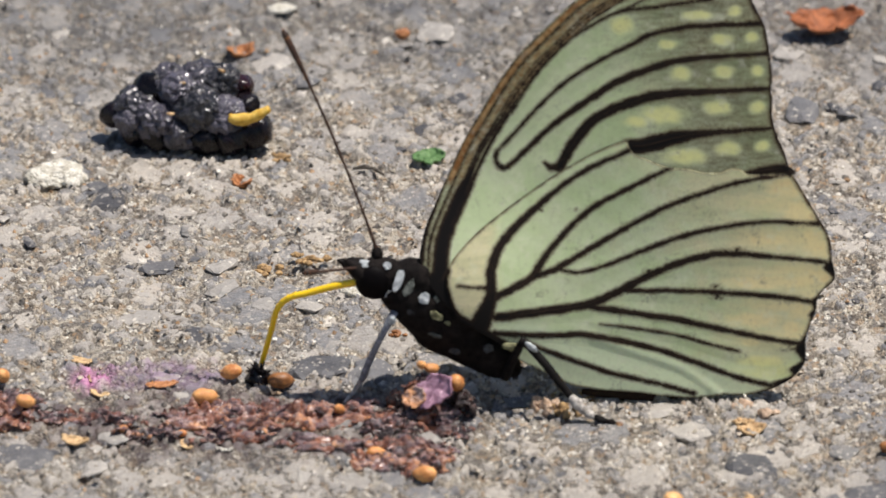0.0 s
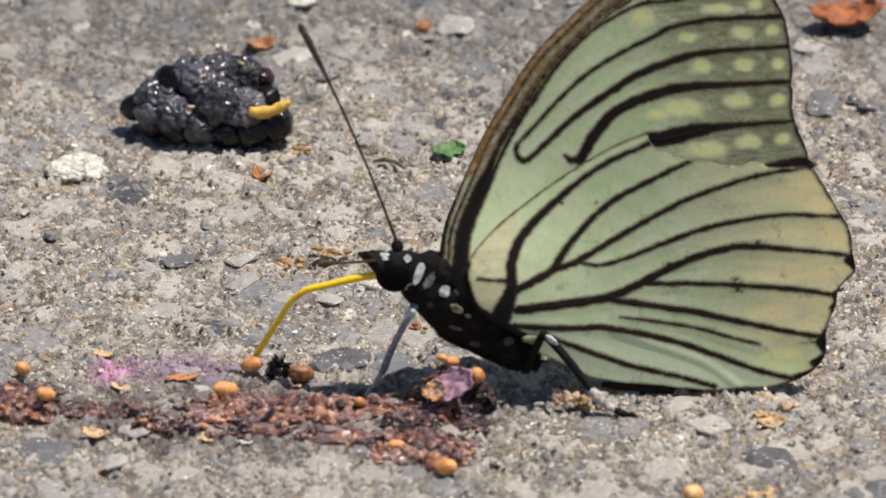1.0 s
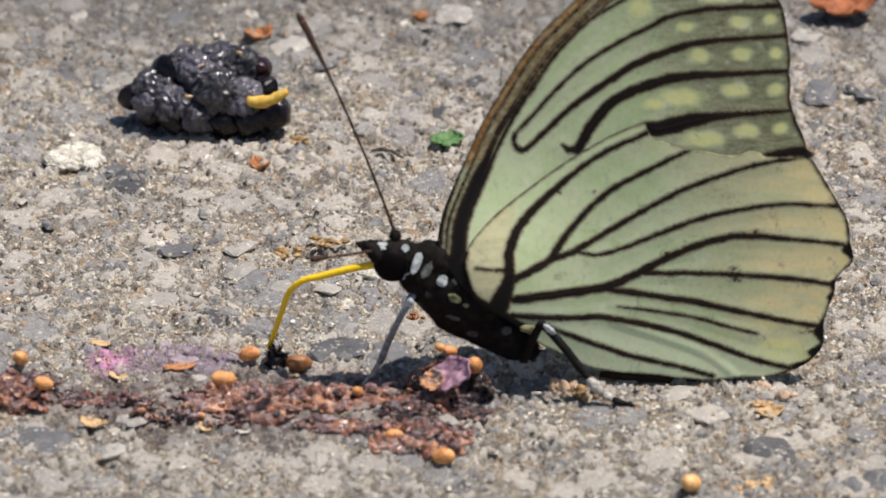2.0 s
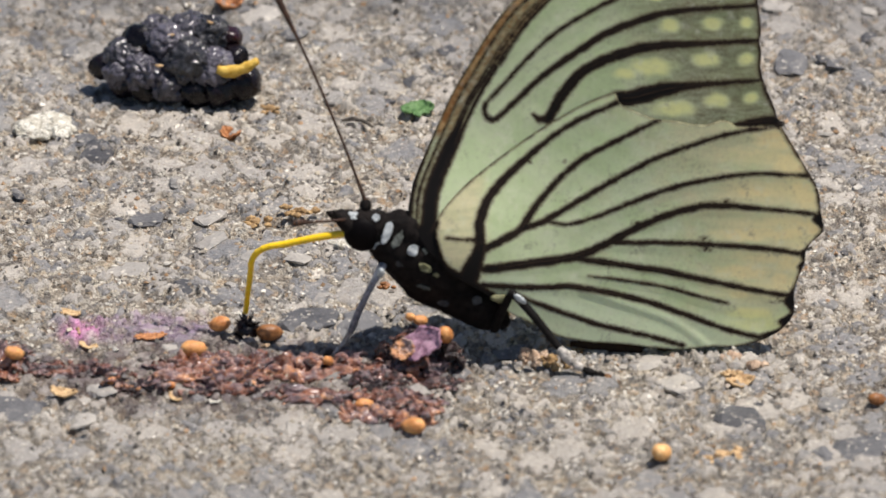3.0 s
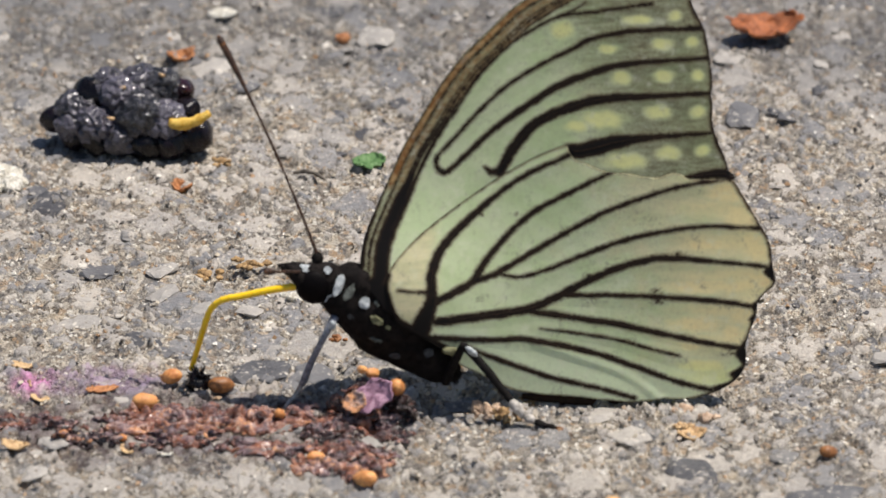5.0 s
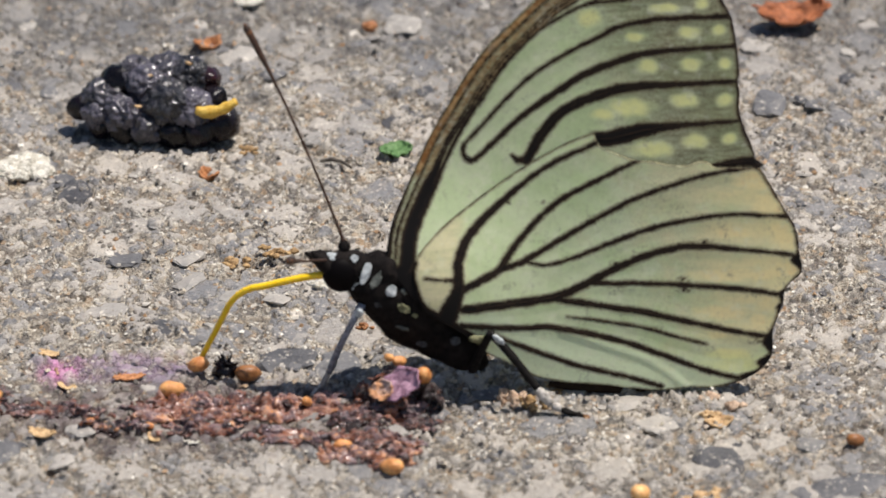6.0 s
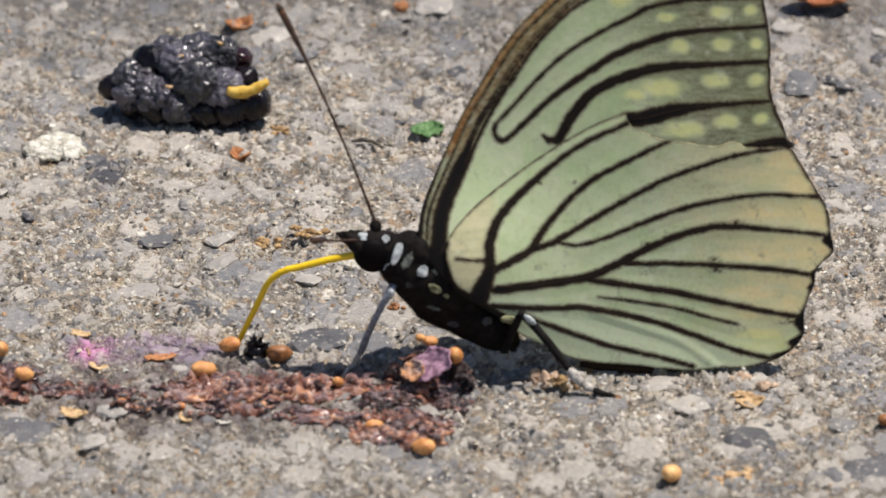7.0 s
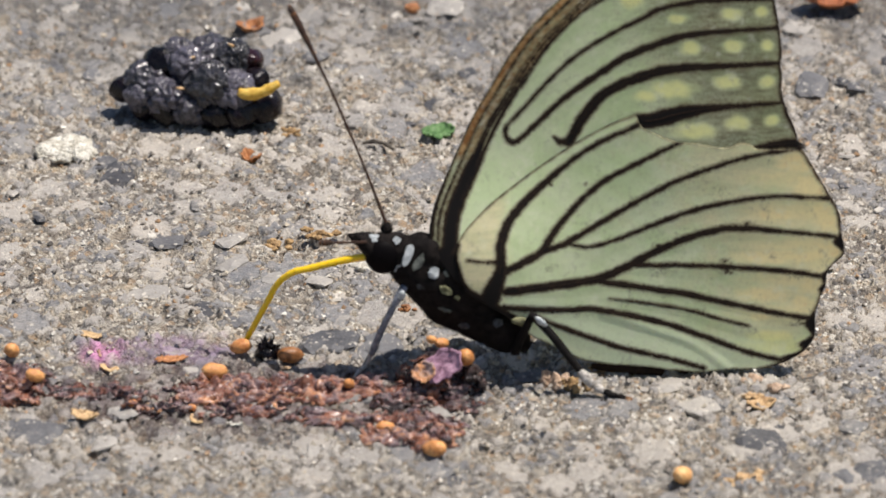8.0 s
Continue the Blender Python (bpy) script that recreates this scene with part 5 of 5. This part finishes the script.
crumb(-18.8, 91.5, 1.8, PALE_ROCK, "flat pale chip of stone", "pebble", "pebble", 0, 0.3, 0, 0.2, 1, 12)
crumb(-9.6, 22.0, 1.0, PALE_ROCK, "small white chip of stone", "pebble", "pebble", 0, 0.5, 0, 0.3, 3, 13)
straw(-8.4, 50.6, [(-1.6, 0.6, 0.3), (-0.4, 0.5, 0.6), (0.9, -0.2, 0.6), (1.9, -0.8, 0.2)], 0.24, TWIG, "thin dark curved twig on asphalt", "twig", "twig")
skin_scrap(-36.0, 1.0, 0.1, 1.0, 0.5, -30, STRAW, "pale torn straw flake by the fruit stain", "straw_flake", "plant scrap", 0.9, 21)
skin_scrap(-29.6, 1.6, 0.2, 1.6, 0.55, 12, RUST_ORANGE, "orange-tan torn flake by the fruit stain", "straw_flake", "plant scrap", 0.7, 24)
skin_scrap(-38.4, 7.4, 0.1, 1.3, 0.5, -25, STRAW, "pale torn straw flake by the fruit stain", "straw_flake", "plant scrap", 0.8, 27)
skin_scrap(-26.6, -10.0, 0.1, 1.0, 0.45, -60, STRAW, "pale straw flake on asphalt", "straw_flake", "plant scrap", 0.9, 30)
skin_scrap(-38.0, -11.2, 0.1, 1.3, 0.8, -20, STRAW, "pale straw flake on asphalt", "straw_flake", "plant scrap", 1.1, 33)
skin_scrap(-22.6, -11.4, 0.1, 0.8, 0.3, 5, PALE_ROCK, "pale thin flake on asphalt", "straw_flake", "plant scrap", 0.4, 36)


# ---- stones of the asphalt ----
def aggregate():
    shapes = []
    for k in range(7):
        bm = bmesh.new()
        for v in blob(bm, (0, 0, 0), (1, 1, 0.55), (0, 0, 0), 0.0, 1, 0, 2):
            v.co += wobble(v.co, 0.9, 0.5, k)
            v.co.z = min(v.co.z, 0.42 + 0.1 * noise.noise(v.co * 2))
        me = bpy.data.meshes.new("stone")
        bm.to_mesh(me)
        bm.free()
        shapes.append(me)
    dark = [me.copy() for me in shapes]
    pale = [me.copy() for me in shapes]
    for me in shapes:
        me.materials.append(STONE)
    for me in dark:
        me.materials.append(DARK_STONE)
    for me in pale:
        me.materials.append(PALE_STONE)
    rnd = random.Random(33)
    # stones that stand out: x, y, half length, half depth, tone (0 grey, 1 dark, 2 pale)
    known = [(-0.9, 62.8, 2.5, 2.0, 1), (-31.2, 29.0, 2.1, 2.6, 1), (40.6, 65.6, 1.9, 2.4, 1), (45.8, 65.4, 1.4, 1.6, 1), (-24.0, 24.0, 2.0, 2.4, 0),
             (-14.2, 19.0, 1.4, 1.6, 0), (-26.0, 12.4, 2.4, 2.0, 1), (32.6, -14.6, 3.2, 2.4, 1), (43.5, -20.6, 5.5, 3.2, 1), (-20.0, 78.0, 2.6, 2.6, 0),
             (-1.0, 85.0, 2.2, 2.0, 0), (-0.6, 81.6, 2.4, 1.4, 1), (-13.2, 6.0, 3.4, 2.6, 1), (-7.6, 4.6, 2.6, 2.2, 1), (-44.0, -13.0, 3.6, 2.2, 1),
             (8.6, 1.8, 2.4, 2.4, 1), (22.0, -3.0, 3.4, 1.6, 0), (-37.0, 44.0, 2.0, 2.4, 1), (-33.0, 17.5, 3.2, 2.2, 0), (-8.5, 22.8, 1.0, 1.2, 2)]
    spots = [(x, y, a, b, tone, 0.32) for x, y, a, b, tone in known]
    while len(spots) < 290:
        x, y = rnd.uniform(-54, 54), rnd.uniform(-24, 100)
        a = rnd.choice((0.5, 0.6, 0.8, 1.0, 1.3, 1.7))
        spots.append((x, y, a * rnd.uniform(0.8, 1.2), a * rnd.uniform(0.7, 1.3), rnd.choice((0, 0, 0, 1, 1, 2)) if a < 1.1 else rnd.choice((0, 0, 1)), rnd.uniform(-0.15, 0.16)))
    for x, y, a, b, tone, up in spots:
        h = 0.5 * min(a, b) + 0.15
        ob = piece("stone", rnd.choice((shapes, dark, pale)[tone]), None, GROUND)
        ob.matrix_basis = pose(x * MM, y * MM, (rest(x, y) - 0.42 * h + 0.06 + up) * MM, rnd.uniform(-9, 9), rnd.uniform(-9, 9), rnd.uniform(0, 360) if a < 1.9 else 0) @ Matrix.Diagonal((a * MM, b * MM, h * MM, 1))


def grit():
    rnd = np.random.RandomState(17)
    n = 26000
    x, y = rnd.uniform(-57, 57, n), rnd.uniform(-30, 106, n)
    keep = (np.sin(x * 0.35 + 1.5 * np.sin(y * 0.21)) + np.sin(y * 0.41 + x * 0.13) + rnd.uniform(-1.6, 1.6, n)) > -0.6
    x, y = x[keep], y[keep]
    n = len(x)
    z = relief(x, y)[0]
    r = 0.06 + 0.30 * rnd.uniform(0, 1, n) ** 4
    base = np.array([(1, 0, 0), (-1, 0, 0), (0, 1, 0), (0, -1, 0), (0, 0, 1), (0, 0, -1), (0.6, 0.6, 0.5), (-0.6, -0.6, 0.5)], float)
    co = base[None] * (1 + rnd.uniform(-0.35, 0.35, (n, 8, 1))) * r[:, None, None]
    co = co + rnd.uniform(-0.2, 0.2, (n, 8, 3)) * r[:, None, None]
    turn = rnd.uniform(0, 6.28, n)
    cx, cy = co[:, :, 0].copy(), co[:, :, 1].copy()
    co[:, :, 0] = cx * np.cos(turn)[:, None] - cy * np.sin(turn)[:, None]
    co[:, :, 1] = cx * np.sin(turn)[:, None] + cy * np.cos(turn)[:, None]
    co[:, :, 0] += x[:, None]
    co[:, :, 1] += y[:, None]
    co[:, :, 2] += (z + 0.25 * r)[:, None]
    tri = np.array([(0, 6, 4), (6, 2, 4), (2, 1, 4), (1, 7, 4), (7, 3, 4), (3, 0, 4), (0, 2, 6), (1, 3, 7), (2, 0, 5), (1, 2, 5), (3, 1, 5), (0, 3, 5)])
    faces = (tri[None] + 8 * np.arange(n)[:, None, None]).reshape(-1, 3)
    me = bpy.data.meshes.new("grit")
    me.from_pydata(co.reshape(-1, 3) * MM, [], faces)
    me.materials.append(GRIT)
    tagged(new("grit", me), "loose pale and dark grit scattered over the asphalt", "grit", kind="stuff")


aggregate()
grit()

# ---- what moves ----
MOUTH = (-8.2, -0.2, 14.15)
# seconds; knee of the feeding tube (x, z); its tip (x, z)
SIPS = [
    (0.0, -17.0, 11.0, -19.0, 2.2), (0.1, -17.3, 11.2, -19.0, 2.4), (0.2, -18.0, 11.9, -18.5, 1.9), (0.3, -18.2, 12.2, -18.6, 1.7),
    (0.4, -17.6, 10.8, -19.6, 2.4), (0.5, -18.2, 12.9, -18.4, 2.9), (0.6, -17.7, 11.2, -19.6, 1.9), (0.7, -17.6, 10.5, -21.2, 1.1),
    (0.8, -18.3, 13.2, -19.0, 3.0), (0.9, -17.6, 10.9, -20.7, 2.1), (1.0, -17.3, 11.1, -22.2, 1.5), (1.1, -17.4, 10.8, -22.0, 1.8),
    (1.2, -17.1, 11.2, -17.5, 2.5), (1.4, -17.9, 11.9, -19.2, 2.0), (1.6, -17.6, 10.8, -20.6, 1.8), (1.8, -18.1, 12.3, -18.6, 2.4),
    (2.0, -17.6, 10.9, -20.2, 1.9), (2.15, -17.9, 11.8, -18.4, 2.3)]
SIPS += [
    (2.3, -17.6, 10.5, -18.5, 2.1), (2.4, -17.6, 11.1, -17.1, 1.8), (2.5, -17.7, 11.0, -18.4, 2.5),
    (2.6, -18.2, 12.0, -17.4, 3.1), (2.7, -17.6, 11.3, -18.6, 2.6), (2.8, -18.3, 11.5, -16.2, 1.4), (2.9, -18.2, 13.2, -16.2, 1.5),
    (3.0, -18.6, 11.2, -19.6, 2.5), (3.1, -17.9, 13.7, -16.2, 2.1), (3.2, -18.3, 12.6, -17.4, 1.3), (3.3, -18.6, 12.9, -19.5, 3.9),
    (3.4, -18.7, 12.9, -19.1, 4.5), (3.5, -18.4, 12.0, -19.0, 2.7), (3.6, -17.6, 10.9, -21.1, 2.1), (3.7, -17.8, 10.2, -21.1, 2.0),
    (3.8, -18.4, 12.2, -18.9, 2.9), (3.9, -17.8, 10.5, -21.3, 1.8)]
SIPS += [
    (4.0, -18.0, 10.5, -21.3, 1.8), (4.1, -18.5, 11.4, -19.2, 2.4),
    (4.2, -17.3, 10.9, -21.0, 1.8), (4.3, -17.5, 11.4, -21.1, 1.9), (4.4, -18.3, 11.7, -18.9, 2.7), (4.5, -17.8, 10.5, -20.1, 1.8),
    (4.6, -17.8, 11.1, -20.0, 2.4), (4.7, -17.8, 10.2, -16.8, 1.9), (4.9, -18.1, 11.8, -18.8, 2.2), (5.1, -17.7, 10.8, -20.8, 1.8),
    (5.3, -18.3, 12.0, -18.9, 2.3), (5.5, -17.8, 10.9, -21.2, 1.7), (5.65, -18.2, 11.7, -19.8, 2.0), (5.8, -18.5, 12.2, -20.1, 1.6)]
SIPS += [
    (5.9, -18.2, 11.1, -22.2, 1.8), (6.0, -18.1, 11.1, -22.2, 1.3), (6.1, -18.1, 11.1, -19.6, 2.1), (6.2, -17.8, 10.4, -21.1, 1.5),
    (6.3, -18.0, 10.8, -21.2, 2.0), (6.4, -18.6, 12.4, -19.7, 3.0), (6.5, -17.7, 11.1, -22.0, 1.7), (6.6, -18.5, 12.1, -19.5, 2.4),
    (6.7, -17.6, 11.1, -21.9, 1.3), (6.8, -17.8, 10.9, -21.5, 1.5), (6.9, -18.3, 11.8, -19.2, 2.4), (7.0, -17.6, 10.9, -21.4, 1.3),
    (7.1, -18.1, 11.2, -21.2, 1.5), (7.2, -18.5, 11.9, -20.3, 1.6), (7.3, -17.6, 11.1, -22.0, 1.3), (7.4, -18.5, 12.4, -20.1, 1.8),
    (7.5, -18.1, 10.8, -21.8, 1.7), (7.6, -17.7, 10.9, -21.8, 1.7), (7.7, -18.6, 12.4, -19.5, 2.5)]
SIPS += [(7.8, -17.5, 10.7, -21.8, 1.5), (7.9, -17.8, 10.7, -21.8, 1.2), (8.0, -17.7, 11.0, -22.0, 1.2)]
# tip of the antenna that points at the viewer: seconds, x, z
FEELS = [(0.0, -14.48, 24.0), (0.5, -14.48, 24.06), (0.7, -14.71, 24.19), (1.0, -15.91, 24.19), (1.2, -17.0, 23.29), (2.3, -16.71, 23.41),
         (2.5, -15.97, 23.67), (3.0, -14.42, 24.19), (3.5, -15.28, 23.8), (3.7, -15.4, 23.48), (4.0, -17.0, 23.8), (4.2, -14.55, 23.22),
         (4.5, -11.85, 24.71), (5.8, -12.14, 24.71), (6.0, -12.43, 24.51), (6.5, -13.57, 24.64), (7.0, -13.39, 24.64), (7.3, -13.56, 25.1),
         (7.6, -13.61, 25.48), (8.0, -13.79, 24.58)]

# drift of the raised antenna's tip: seconds, x, z
SWAY = [(0.0, 0, 0), (0.3, 0.1, -0.3), (0.5, 0.15, -0.6), (0.8, 0.15, -0.7), (0.9, 0.3, -0.9), (1.0, -0.1, -0.8), (1.1, 0.3, -0.9), (1.2, 0.0, -0.7), (2.3, -0.15, -0.5),
        (3.0, -0.1, -0.3), (3.5, 0.4, -0.3), (4.0, -0.1, -0.5), (4.5, -0.45, -0.6), (4.6, -0.1, -0.4), (4.7, -0.45, -0.6), (5.8, 0.1, -0.4), (6.0, -0.35, -0.7),
        (6.5, -0.45, -0.9), (7.0, -0.25, -0.5), (7.5, -0.1, -0.5), (8.0, -0.2, -0.5)]


def motions():
    def chain(kx, kz, tx, tz):
        mouth, knee, tip = np.array(MOUTH), np.array((kx, 1.5, kz)), np.array((tx, 4.0, tz))
        a, b = mouth + (knee - mouth) * 0.72, knee + (tip - knee) * 0.34
        u = np.linspace(0, 1, 9)[1:-1, None]
        peak = knee + 0.35 * (knee - (a + b) / 2)
        turn = (1 - u) ** 2 * a + 2 * u * (1 - u) * peak + u ** 2 * b
        return curve([mouth, (mouth + a) / 2 + (0, 0, 0.12), a, *turn, b, (b + tip) / 2, tip], LINKS + 1)

    rows = [[] for _ in range(LINKS)]
    for t, *bend in SIPS:
        p = chain(*bend)
        for i in range(LINKS):
            rows[i].append((t, aim(p[i], p[i + 1])))
    for link, row in zip(PROBOSCIS, rows):
        walk(link, row)
    walk(ANTENNA_B, [(t, aim((-8.5, -0.5, 15.9), (x, -8, z - 4.78))) for t, x, z in FEELS])
    walk(ANTENNA_A, [(t, aim((-6.85, 0.5, 17.3), (-16.6 + a, 6, 40.4 + b), 90)) for t, a, b in SWAY])


motions()
